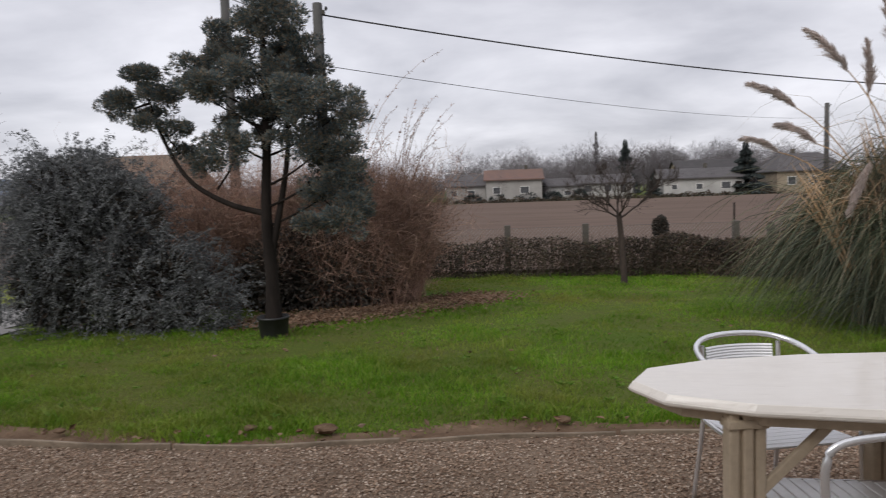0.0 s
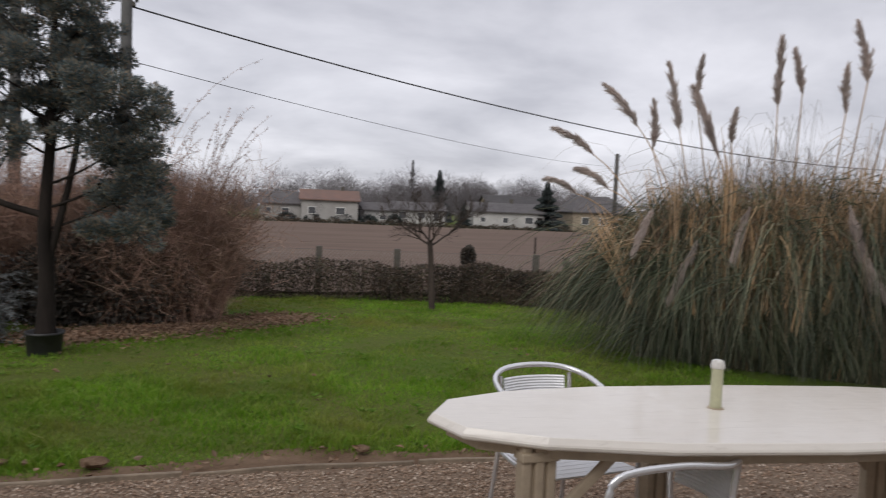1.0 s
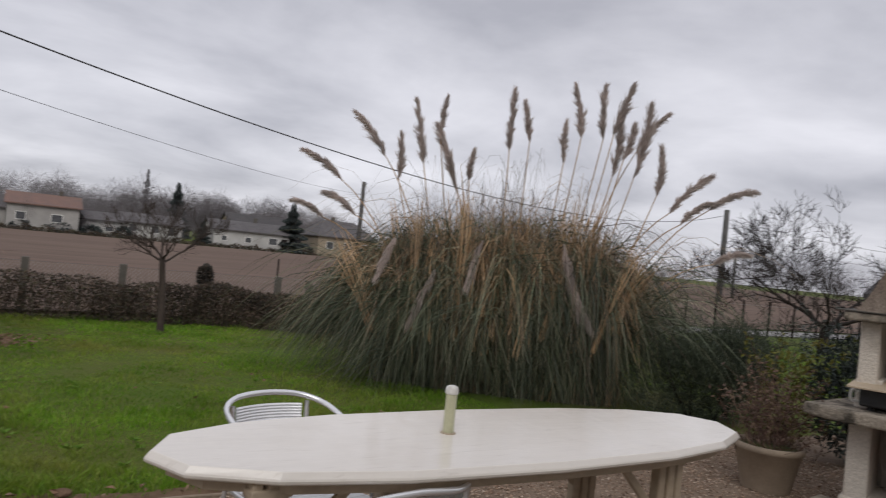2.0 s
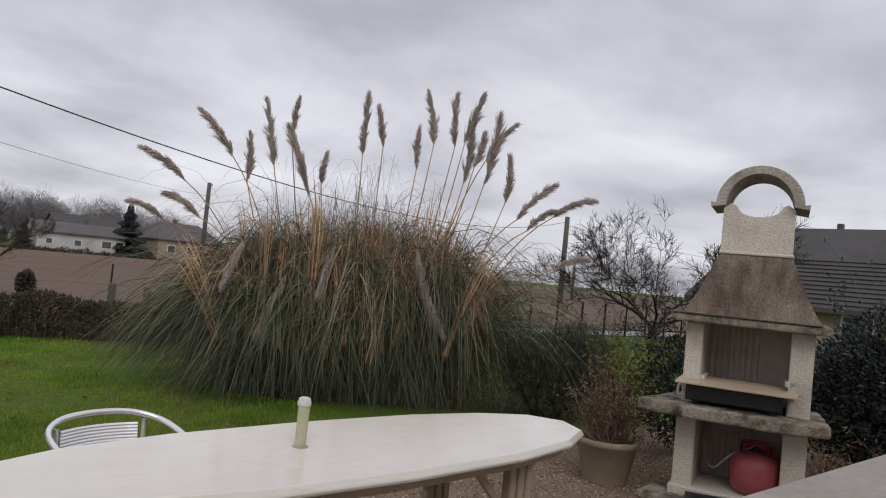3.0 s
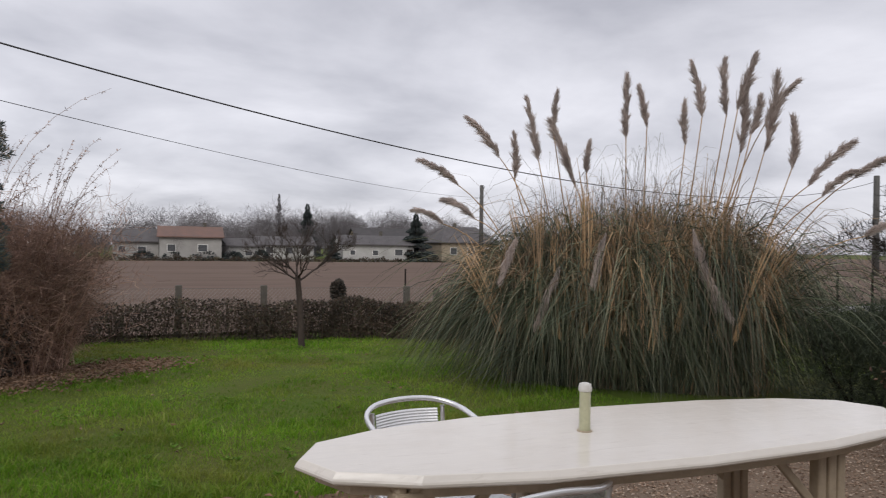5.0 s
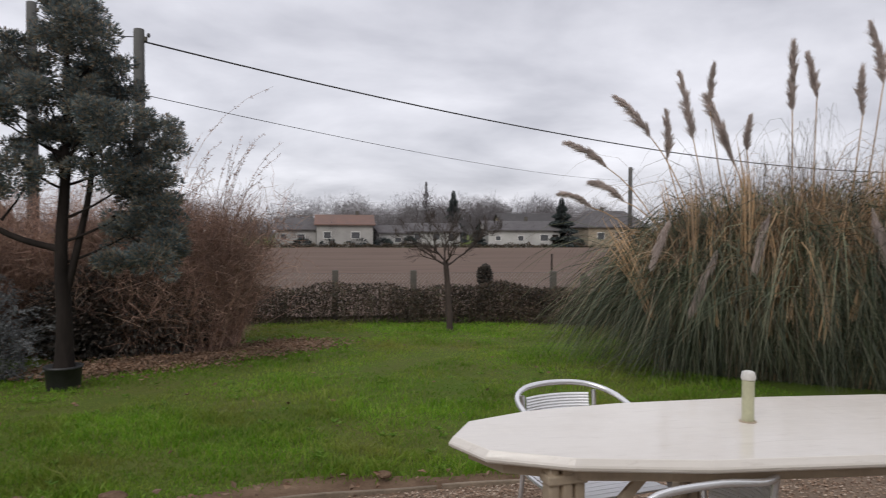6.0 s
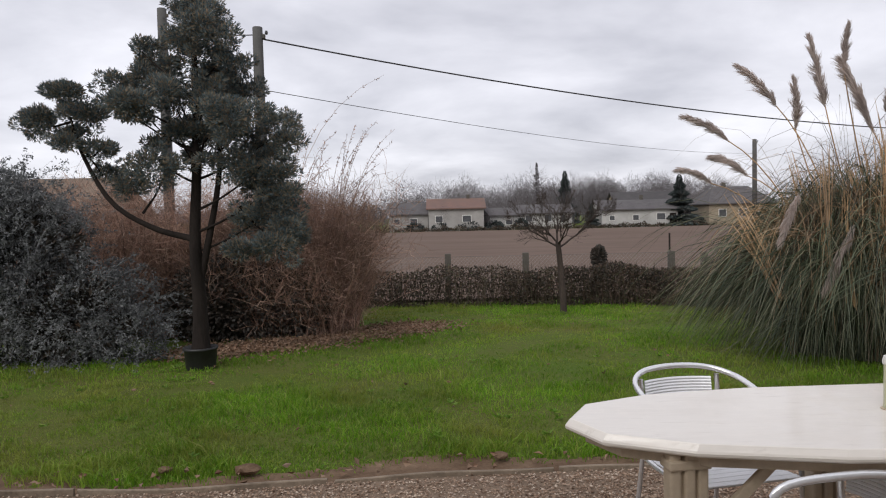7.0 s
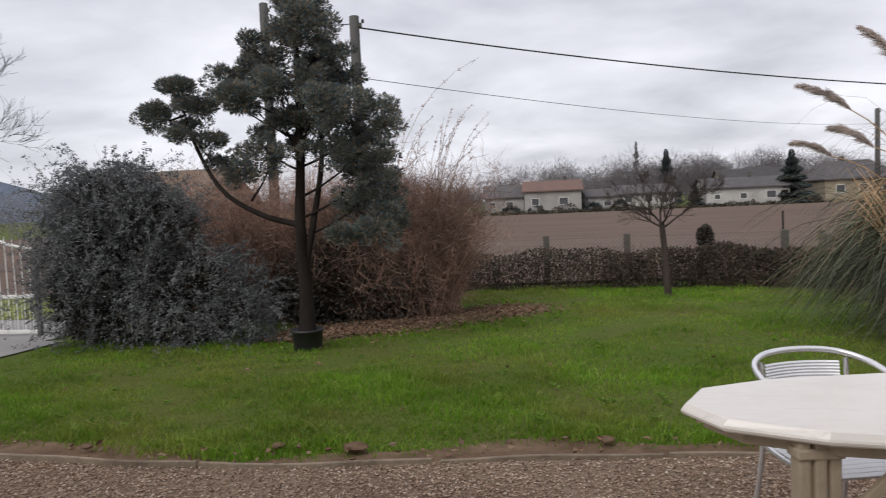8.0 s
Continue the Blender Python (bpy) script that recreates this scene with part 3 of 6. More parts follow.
# ---- pampas grass ----
def build_pampas():
    t = thing("pampas_grass", "huge clump of pampas grass, green leaves below, dry straw stalks and feathery plumes", "pampas grass", (5.3, 7.4, float(ground_z(7.4))))
    side, deep_ = np.array([0.8, -0.6, 0]), np.array([0.6, 0.8, 0])
    up = np.array([0, 0, 1.0])

    def locks(count, per, reach, ctrl, tip, w, wide=(-1.25, 1.2), fan=0.05, k=9, front=0.0, wander=0.09):
        """Locks of leaves that rise together from one tuft, arch over and hang the same way."""
        a = R.uniform(*wide, count)
        d = np.clip(R.normal(0, 0.42, count), -0.55, 0.8)
        turn = R.uniform(0, 2 * np.pi, count) if not front else R.normal(-np.pi / 2, front, count)
        out = np.stack([np.cos(turn) + 0.55 * a, np.sin(turn)], -1)
        out = out / np.maximum(0.6, np.linalg.norm(out, axis=1, keepdims=True))
        shape = 1.0 - 0.15 * np.abs(a) ** 1.5
        rr, zc, zt = R.uniform(*reach, count), R.uniform(*ctrl, count) * shape, R.uniform(*tip, count) * shape
        j = np.repeat(np.arange(count), per)
        n = len(j)
        base = (a[j] + R.normal(0, fan, n))[:, None] * side + (d[j] + R.normal(0, fan, n))[:, None] * deep_
        h = (out[j, :1] + R.normal(0, 0.2, (n, 1))) * side + (out[j, 1:] * 0.85 + R.normal(0, 0.2, (n, 1))) * deep_
        r = (rr[j] * R.uniform(0.72, 1.12, n))[:, None]
        b = base + h * r * 0.36 + up * (zc[j] * R.uniform(0.86, 1.08, n))[:, None]
        c = base + h * r + up * (zt[j] + R.normal(0, 0.10, n))[:, None] + R.normal(0, wander, (n, 3))
        p = bez(base, b, c, k)
        p[..., 2] = np.maximum(p[..., 2], 0.02)
        taper = np.interp(np.linspace(0, 1, k), [0, 0.3, 0.6, 0.85, 1], [1.0, 1.0, 0.85, 0.5, 0.1])
        return ribbons(p, taper[None] * R.uniform(*w, n)[:, None])

    green = merged(locks(250, 20, (0.75, 1.6), (1.7, 3.1), (-0.05, 0.75), (0.006, 0.013)),
                   locks(190, 18, (0.5, 1.6), (2.3, 3.6), (0.2, 1.3), (0.005, 0.011)),
                   locks(60, 22, (0.9, 1.5), (1.6, 2.6), (-0.05, 0.3), (0.006, 0.012), wide=(-1.3, -0.6)),
                   locks(70, 20, (0.1, 0.6), (1.5, 2.2), (1.3, 1.95), (0.005, 0.009), wander=0.16))
    part("foliage", mesh_of("foliage", *green, M_PAMPAS), M_PAMPAS, t, "long arching grey green leaves")
    pale = merged(locks(90, 9, (0.9, 1.75), (2.0, 3.2), (0.0, 0.7), (0.005, 0.009), fan=0.09), locks(40, 8, (0.6, 1.3), (2.6, 3.4), (0.5, 1.2), (0.004, 0.008), fan=0.08))
    part("pale_foliage", mesh_of("pale_foliage", *pale, M_PAMPASPALE), M_PAMPASPALE, t, "pale bleached leaves")
    dry = merged(locks(48, 12, (0.05, 0.6), (1.2, 2.0), (1.5, 2.3), (0.005, 0.012), wide=(-1.45, 1.4), fan=0.035, wander=0.10),
                 locks(60, 11, (0.4, 1.3), (2.5, 3.6), (0.6, 1.5), (0.005, 0.011), wide=(-1.4, 1.35), fan=0.05),
                 locks(90, 5, (0.5, 1.4), (2.9, 3.8), (0.9, 1.7), (0.003, 0.006), wide=(-1.4, 1.4), wander=0.2),
                 locks(44, 12, (0.5, 1.1), (2.1, 3.2), (0.4, 1.3), (0.008, 0.018), wide=(-1.3, 1.3), front=0.6, fan=0.03))
    part("dry_growth", mesh_of("dry_growth", *dry, M_STRAW), M_STRAW, t, "dry straw coloured stalks")
    dead = merged(locks(120, 15, (0.4, 1.5), (1.8, 3.5), (0.1, 1.3), (0.006, 0.013), wander=0.14), locks(60, 14, (0.1, 0.7), (1.2, 2.1), (1.2, 2.05), (0.005, 0.011), wander=0.16),
                  locks(80, 6, (0.2, 1.3), (3.0, 4.3), (1.0, 2.1), (0.003, 0.006), wide=(-1.4, 1.4), wander=0.22))
    part("dead_foliage", mesh_of("dead_foliage", *dead, M_DEADLEAF), M_DEADLEAF, t, "brown dead leaves among the green")
    sheaf = []
    for _ in range(70):
        n = int(R.integers(6, 17))
        a, dd = R.uniform(-1.55, 1.4), R.uniform(-1.1, 0.1)
        lean, z0, z1 = R.normal(0, 0.14) + 0.12 * a, R.uniform(0.5, 1.1), R.uniform(1.75, 2.5) - 0.2 * abs(a) + 0.3 * min(0.0, dd)
        b = a * 0.9 * side + dd * deep_ + up * z0 + R.normal(0, 0.025, (n, 3))
        e = (a + lean) * side + (dd * 0.75 + R.normal(0, 0.1)) * deep_ + up * z1 + R.normal(0, 0.05, (n, 3)) * [1, 1, 3]
        m = (b + e) / 2 + R.normal(0, 0.03, (n, 3)) + up * 0.05
        if R.random() < 0.25 and abs(a) < 1.2:
            e = m + (lean * 1.6) * side - deep_ * 0.15 + up * R.uniform(-0.35, 0.1, (n, 1)) + R.normal(0, 0.05, (n, 3))
        sheaf.append(ribbons(bez(b, m + up * 0.1, e, 6), R.uniform(0.006, 0.016, (n, 1)) * np.array([[0.8, 1.0, 1.0, 0.9, 0.7, 0.25]])))
    part("straw_sheaf", mesh_of("straw_sheaf", *merged(*sheaf), M_GOLD), M_GOLD, t, "bunched golden straw stalks")
    skirt = locks(120, 22, (0.3, 1.1), (0.7, 1.4), (0.0, 0.2), (0.008, 0.014))
    part("skirt", mesh_of("skirt", *skirt, M_PAMPAS), M_PAMPAS, t)
    spots = [(-2.08, 2.19, -2.59, 2.51), (-2.25, 1.71, -2.64, 1.88), (-1.87, 1.78, -2.26, 2.01), (-1.57, 2.53, -1.98, 3.01), (-1.39, 2.27, -1.41, 2.82), (-1.09, 2.47, -1.25, 3.23),
             (-0.93, 2.88, -0.88, 3.29), (-0.65, 2.16, -0.96, 2.95), (-0.53, 2.33, -0.5, 2.68), (-0.08, 2.71, -0.07, 3.43), (0.15, 2.86, 0.06, 3.33), (0.57, 2.62, 0.56, 3.11),
             (0.75, 2.94, 0.64, 3.56), (1.02, 2.97, 1.0, 3.61), (1.12, 3.0, 1.3, 3.6), (1.15, 2.51, 1.2, 3.29), (1.39, 2.51, 1.52, 3.38), (1.43, 2.86, 1.76, 3.32),
             (1.65, 2.32, 1.65, 2.87), (1.86, 2.15, 2.29, 2.61), (1.98, 2.02, 2.3, 2.29), (1.24, 2.7, 1.33, 3.1), (2.3, 2.22, 2.81, 2.47), (2.43, 1.6, 2.81, 1.74)]
    drop_z = -float(ground_z(7.4))
    for a, za, b, zb in spots:
        d = R.normal(0, 0.10)
        root = side * a * 0.42 + deep_ * d * 0.5
        p0, p1 = side * a + deep_ * d + up * (za + drop_z), side * b + deep_ * d + up * (zb + drop_z)
        droop = abs(b - a) > 0.25
        stem = bez(root[None], (root * 0.6 + p0 * 0.4 + up * 0.9)[None] if droop else ((root + p0) / 2 + side * (a - root @ side) * 0.1)[None], p0[None], 10)[0]
        mid = (p0 + p1) / 2 + (up * 0.10 if droop else side * R.normal(0, 0.03))
        axis = bez(p0[None], mid[None], p1[None], 24)[0]
        s = part("plume", plume_mesh(axis), M_PLUME, t, "feathery buff seed plume")
        part("stem", tube_mesh("stem", [(stem, np.linspace(0.011, 0.006, 10))], M_STRAW, 5), M_STRAW, s)
    # old plumes that have fallen into the leaves
    for a, z0, z1, lean in ((0.62, 1.75, 1.0, 0.22), (-0.72, 1.35, 0.75, -0.2), (-0.25, 1.7, 1.2, -0.1), (-1.2, 1.65, 1.2, -0.12), (0.75, 1.3, 0.9, 0.2)):
        p0, p1 = side * a + up * z0 - deep_ * (0.75 + 0.3 * (2 - z0)), side * (a + lean) + up * z1 - deep_ * (1.0 + 0.3 * (2 - z0))
        part("fallen_plume", plume_mesh(bez(p0[None], ((p0 + p1) / 2)[None], p1[None], 24)[0], 0.7), M_PLUME, t, "faded fallen plume")
    return t


def plume_mesh(axis, full=1.0):
    """A ragged seed plume: drooping side sprays of fine threads along a bent axis, ending at its tip."""
    size = float(np.linalg.norm(axis[-1] - axis[0]))
    away = unit(R.normal(size=3) * [1, 1, 0.2])
    sets = []
    for k in range(64):
        s = (k + R.random()) / 64
        f = s * (len(axis) - 1.001)
        i = int(f)
        p0 = axis[i] + (axis[i + 1] - axis[i]) * (f - i)
        t = unit(axis[i + 1] - axis[i])
        swell = (0.35 + math.sin(math.pi * min(1, s * 0.85 + 0.15)) ** 0.8) * (1 - 0.35 * s) * full
        n = int(17 * swell) + 5
        o = unit(np.cross(t, R.normal(size=3)) + away * 0.7)
        long = min(size * R.uniform(0.16, 0.34), (1.03 - s) * size + 0.02)
        out = o * swell * R.uniform(0.015, 0.062) * (0.5 + size)
        p = p0 + t * R.uniform(-0.02, 0.03, (n, 1)) + R.normal(0, 0.006, (n, 3))
        g = R.uniform(0.45, 1.1, (n, 1))
        fuzz = R.normal(0, 0.009, (n, 3))
        mid = p + t * long * 0.5 * g + out * 0.75 * g + fuzz * 0.6
        end = p + t * long * g + out * g * R.uniform(0.75, 1.35, (n, 1)) + fuzz - np.array([0, 0, 1.0]) * long * 0.22 * g
        sets.append(ribbons(np.stack([p, mid, end], 1), np.array([[0.005, 0.0055, 0.001]]) * np.ones((n, 1))))
    return mesh_of("plume", *merged(*sets), M_PLUME)


build_pampas()


# ---- conifer in a black pot collar ----
def build_conifer():
    z0 = float(ground_z(7.85))
    t = thing("conifer", "dark blue green conifer with layered clumps and bare trunk", "tree", (-2.2, 7.85, z0))
    lift = -z0
    trunk = spline([(-0.03, 0, 0.0), (-0.02, 0.02, 0.6), (-0.04, 0, 1.2 + lift), (0.0, 0.02, 2.0 + lift), (0.02, 0, 2.8 + lift), (0.03, 0, 3.6 + lift)], 24)
    part("trunk", tube_mesh("trunk", [(trunk, np.linspace(0.085, 0.02, 24) + 0.05 * np.exp(-np.arange(24) / 1.5))], M_BARK, 10), M_BARK, t)
    second = spline([(-0.02, 0.02, 0.75 + lift), (0.10, 0.03, 1.25 + lift), (0.22, 0.05, 1.9 + lift), (0.25, 0.02, 2.6 + lift)], 12)
    part("second_stem", tube_mesh("second_stem", [(second, np.linspace(0.045, 0.02, 12))], M_BARK, 8), M_BARK, t)
    upper = [(0.02, 3.6, 0.29), (-0.16, 3.62, 0.12), (0.17, 3.48, 0.18), (-0.5, 3.2, 0.15), (-0.58, 3.05, 0.13), (-0.21, 3.32, 0.2), (0.06, 3.1, 0.29), (0.34, 3.21, 0.2), (0.45, 2.97, 0.2),
             (-0.82, 2.84, 0.18), (-0.71, 2.64, 0.25), (-0.46, 2.85, 0.29), (-0.44, 2.52, 0.25), (-0.12, 2.59, 0.29), (0.2, 2.66, 0.31), (0.52, 2.73, 0.2), (0.5, 2.42, 0.33)]
    lower = [(-1.33, 2.55, 0.24), (-1.6, 2.42, 0.17), (-1.2, 2.72, 0.15), (-1.11, 2.5, 0.16), (-1.24, 2.73, 0.12), (-0.99, 2.14, 0.16), (-0.94, 1.9, 0.11), (-1.22, 2.2, 0.1), (-0.31, 1.93, 0.31), (-0.67, 1.78, 0.16),
             (0.82, 2.37, 0.25), (1.01, 2.17, 0.16), (0.41, 1.95, 0.33), (0.73, 2.02, 0.2), (0.18, 2.31, 0.25), (-0.06, 2.28, 0.2), (0.83, 1.62, 0.25), (0.7, 1.35, 0.31), (0.94, 1.3, 0.2), (0.86, 1.14, 0.25), (0.51, 1.47, 0.16)]
    for _ in range(20):
        f = R.random()
        upper.append((R.uniform(-0.72, 0.72) * (1 - 0.78 * f), 1.98 + 1.45 * f, R.uniform(0.10, 0.17)))
    for _ in range(2):
        lower.append((R.uniform(-1.4, -1.0), R.uniform(2.3, 2.7), R.uniform(0.10, 0.15)))
    for _ in range(7):
        lower.append((R.uniform(0.5, 1.0), R.uniform(1.05, 1.95), R.uniform(0.14, 0.22)))
    limbs = [(spline([(-0.04, 0, 1.22 + lift), (-0.45, -0.05, 1.35 + lift), (-0.85, -0.08, 1.62 + lift), (-1.12, -0.08, 2.1 + lift), (-1.25, -0.05, 2.5 + lift)], 16), np.linspace(0.038, 0.012, 16))]
    for x, z, r in upper + lower:
        if x < -0.9 or z < 1.4 or r in (0.16, 0.12) or R.random() < 0.45:
            continue
        zz = max(0.9, z - 0.25 - 0.35 * abs(x)) + lift
        root = np.array([np.interp(zz, trunk[:, 2], trunk[:, 0]), 0.0, zz])
        end = np.array([x, R.normal(0, 0.12), z + lift - 0.05])
        limbs.append((bez(root[None], ((root + end) / 2 - [0, 0, 0.10])[None], end[None], 8)[0], np.linspace(0.016, 0.005, 8)))
    for x, z, a, b in ((-1.25, 2.4, -0.95, 1.9), (-0.55, 1.5, -0.30, 1.9), (0.45, 1.55, 0.78, 1.2), (-1.1, 2.1, -0.99, 2.14), (-1.25, 2.45, -1.57, 2.43)):
        limbs.append((np.array([(x, -0.05, z + lift), ((x + a) / 2, -0.04, (z + b) / 2 + lift - 0.03), (a, -0.03, b + lift)]), [0.014, 0.011, 0.006]))
    for line in limbs:
        part("limb", tube_mesh("limb", [line], M_BARK, 6), M_BARK, t)
    sets = []
    for x, z, r in upper + lower:
        r = r * 1.04
        c0 = np.array([x, R.normal(0, 0.22), z + lift])
        for _ in range(max(6, int(70 * r))):
            d = unit(R.normal(size=3))
            d[2] = abs(d[2]) * 0.8 if R.random() < 0.6 else d[2]
            sub = c0 + d * np.array([r, r * 0.85, r * 0.72]) * R.uniform(0.5, 1.12)
            n = 150
            p, o = in_blob(n, sub, (0.078, 0.076, 0.060), 0.5)
            sets.append(leaves(p, o + d * 0.5 + R.normal(0, 0.4, (n, 3)) + [0, 0, 0.45], R.uniform(0.022, 0.055, n), R.uniform(0.009, 0.015, n)))
        p, o = in_blob(int(5200 * r * r) + 40, c0, (r * 0.8, r * 0.7, r * 0.55))
        sets.append(leaves(p, o + R.normal(0, 0.5, (len(p), 3)) + [0, 0, 0.2], R.uniform(0.03, 0.06, len(p)), 0.016))
    part("crown", mesh_of("crown", *merged(*sets), M_CONIFER), M_CONIFER, t, "scale leaved fronds in clumps, browned at the left tip")
    return t


build_conifer()
pot = thing("tree_collar", "black plastic pot round the conifer trunk on the grass", "pot", (-2.22, 7.83, float(ground_z(7.83))))
part("shell", lathe([(0.145, -0.01), (0.15, 0.0), (0.165, 0.20), (0.178, 0.205), (0.178, 0.23), (0.16, 0.23), (0.15, 0.19), (0.02, 0.185)], 28), M_BLACK, pot, smooth=True)


# ---- shrubs ----
def twigs(n, base, spread, heights, lean, width, k=6, droop=0.25):
    """Fine shoots that rise from a patch and fan out."""
    b = np.asarray(base) + R.uniform(-1, 1, (n, 3)) * np.asarray(spread)
    a = R.uniform(0, 2 * np.pi, n)
    h = R.uniform(*heights, n)
    out = np.stack([np.cos(a), np.sin(a), 0 * a], -1) * R.uniform(0.05, lean, n)[:, None]
    out = out + (b - np.asarray(base)) * [0.35, 0.35, 0]
    mid = b + out * 0.35 + np.stack([0 * h, 0 * h, h * 0.62], -1) + R.normal(0, 0.06, (n, 3))
    end = b + out + np.stack([0 * h, 0 * h, h * (1 - droop * R.random(n))], -1)
    p = bez(b, mid, end, k) + np.cumsum(R.normal(0, 0.034, (n, k, 3)), 1)
    return p, np.linspace(width, width * 0.3, k)[None] * R.uniform(0.6, 1.3, n)[:, None]


def build_left_shrub():
    y = 8.45
    t = thing("evergreen_shrub", "big rounded evergreen shrub with small blue grey leaves", "shrub", (-4.55, y, float(ground_z(y))))
    sets = []
    lobes = (((-0.1, 0, 1.1), (0.92, 0.7, 1.1), 13000), ((-0.35, -0.05, 1.65), (0.6, 0.55, 0.55), 5000), ((0.7, -0.1, 0.6), (0.75, 0.6, 0.62), 7000), ((-0.65, -0.1, 0.7), (0.55, 0.55, 0.7), 5000),
             ((0.15, 0, 1.6), (0.5, 0.5, 0.5), 3500), ((1.3, -0.05, 0.3), (0.55, 0.45, 0.36), 4000))
    for c, r, n in lobes:
        p, o = in_blob(n, c, r, 0.72)
        lump = np.sin(p[:, 0] * 7.3 + 2 * np.sin(p[:, 2] * 4.1)) * np.sin(p[:, 2] * 6.7 + p[:, 0] * 2) + 0.6 * np.sin(p[:, 0] * 15 + p[:, 2] * 11)
        p = p + o * (0.10 * lump)[:, None]
        p[:, 2] = np.maximum(p[:, 2], 0.03)
        sets.append(leaves(p, o * 0.8 + R.normal(0, 0.6, (n, 3)) + [0, 0, 0.2], R.uniform(0.022, 0.05, n), R.uniform(0.012, 0.022, n)))
    # long sprays that arch out of the mass and droop, leaves in rows along them
    for c, r, n in lobes:
        m = n // 45
        q, o = in_blob(m, c, np.array(r) * 0.85, 0.75)
        o = unit(o * [1.0, 1.0, 0.7] + R.normal(0, 0.35, (m, 3)) + [0, 0, 0.25])
        ln = R.uniform(0.25, 0.62, m)[:, None]
        mid, end = q + o * ln * 0.6 + [0, 0, 0.12], q + o * ln * 1.0 - np.array([0, 0, 1.0]) * ln * R.uniform(-0.15, 0.75, (m, 1))
        axis = bez(q, mid, end, 10)
        axis[..., 2] = np.maximum(axis[..., 2], 0.04)
        sets.append(ribbons(axis, np.linspace(0.006, 0.002, 10)[None] * np.ones((m, 1))))
        for _ in range(5):
            f = R.integers(1, 10, (m, 10))
            lp = axis[np.arange(m)[:, None], f].reshape(-1, 3) + R.normal(0, 0.012, (m * 10, 3))
            along = np.repeat(unit(end - q), 10, 0)
            sets.append(leaves(lp, along * 0.5 + R.normal(0, 0.6, lp.shape), R.uniform(0.022, 0.045, len(lp)), R.uniform(0.012, 0.019, len(lp))))
    part("foliage", mesh_of("foliage", *merged(*sets), M_SHRUB), M_SHRUB, t)
    # dark leaf core: the shade inside the shrub, put into colour
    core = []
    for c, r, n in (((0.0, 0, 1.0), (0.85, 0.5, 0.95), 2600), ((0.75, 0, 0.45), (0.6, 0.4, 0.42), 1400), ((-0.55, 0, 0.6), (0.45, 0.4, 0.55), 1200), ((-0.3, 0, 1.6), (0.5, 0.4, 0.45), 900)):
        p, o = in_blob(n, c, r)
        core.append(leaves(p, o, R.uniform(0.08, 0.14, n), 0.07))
    part("inner_shade_foliage", mesh_of("inner_shade_foliage", *merged(*core), M_SHADEBUSH), M_SHADEBUSH, t)
    p, w = twigs(260, (-0.25, -0.1, 0.75), (0.75, 0.5, 0.4), (0.75, 1.5), 0.85, 0.007, 7, 0.5)
    shoots = [ribbons(p, w)]
    for _ in range(3):
        j = R.integers(0, len(p), 2600)
        f = R.integers(2, 7, 2600)
        shoots.append(leaves(p[j, f] + R.normal(0, 0.02, (2600, 3)), R.normal(size=(2600, 3)), R.uniform(0.02, 0.042, 2600), 0.017))
    part("shoot_growth", mesh_of("shoot_growth", *merged(*shoots), M_SHRUB), M_SHRUB, t, "arching leafy shoots")
    return t


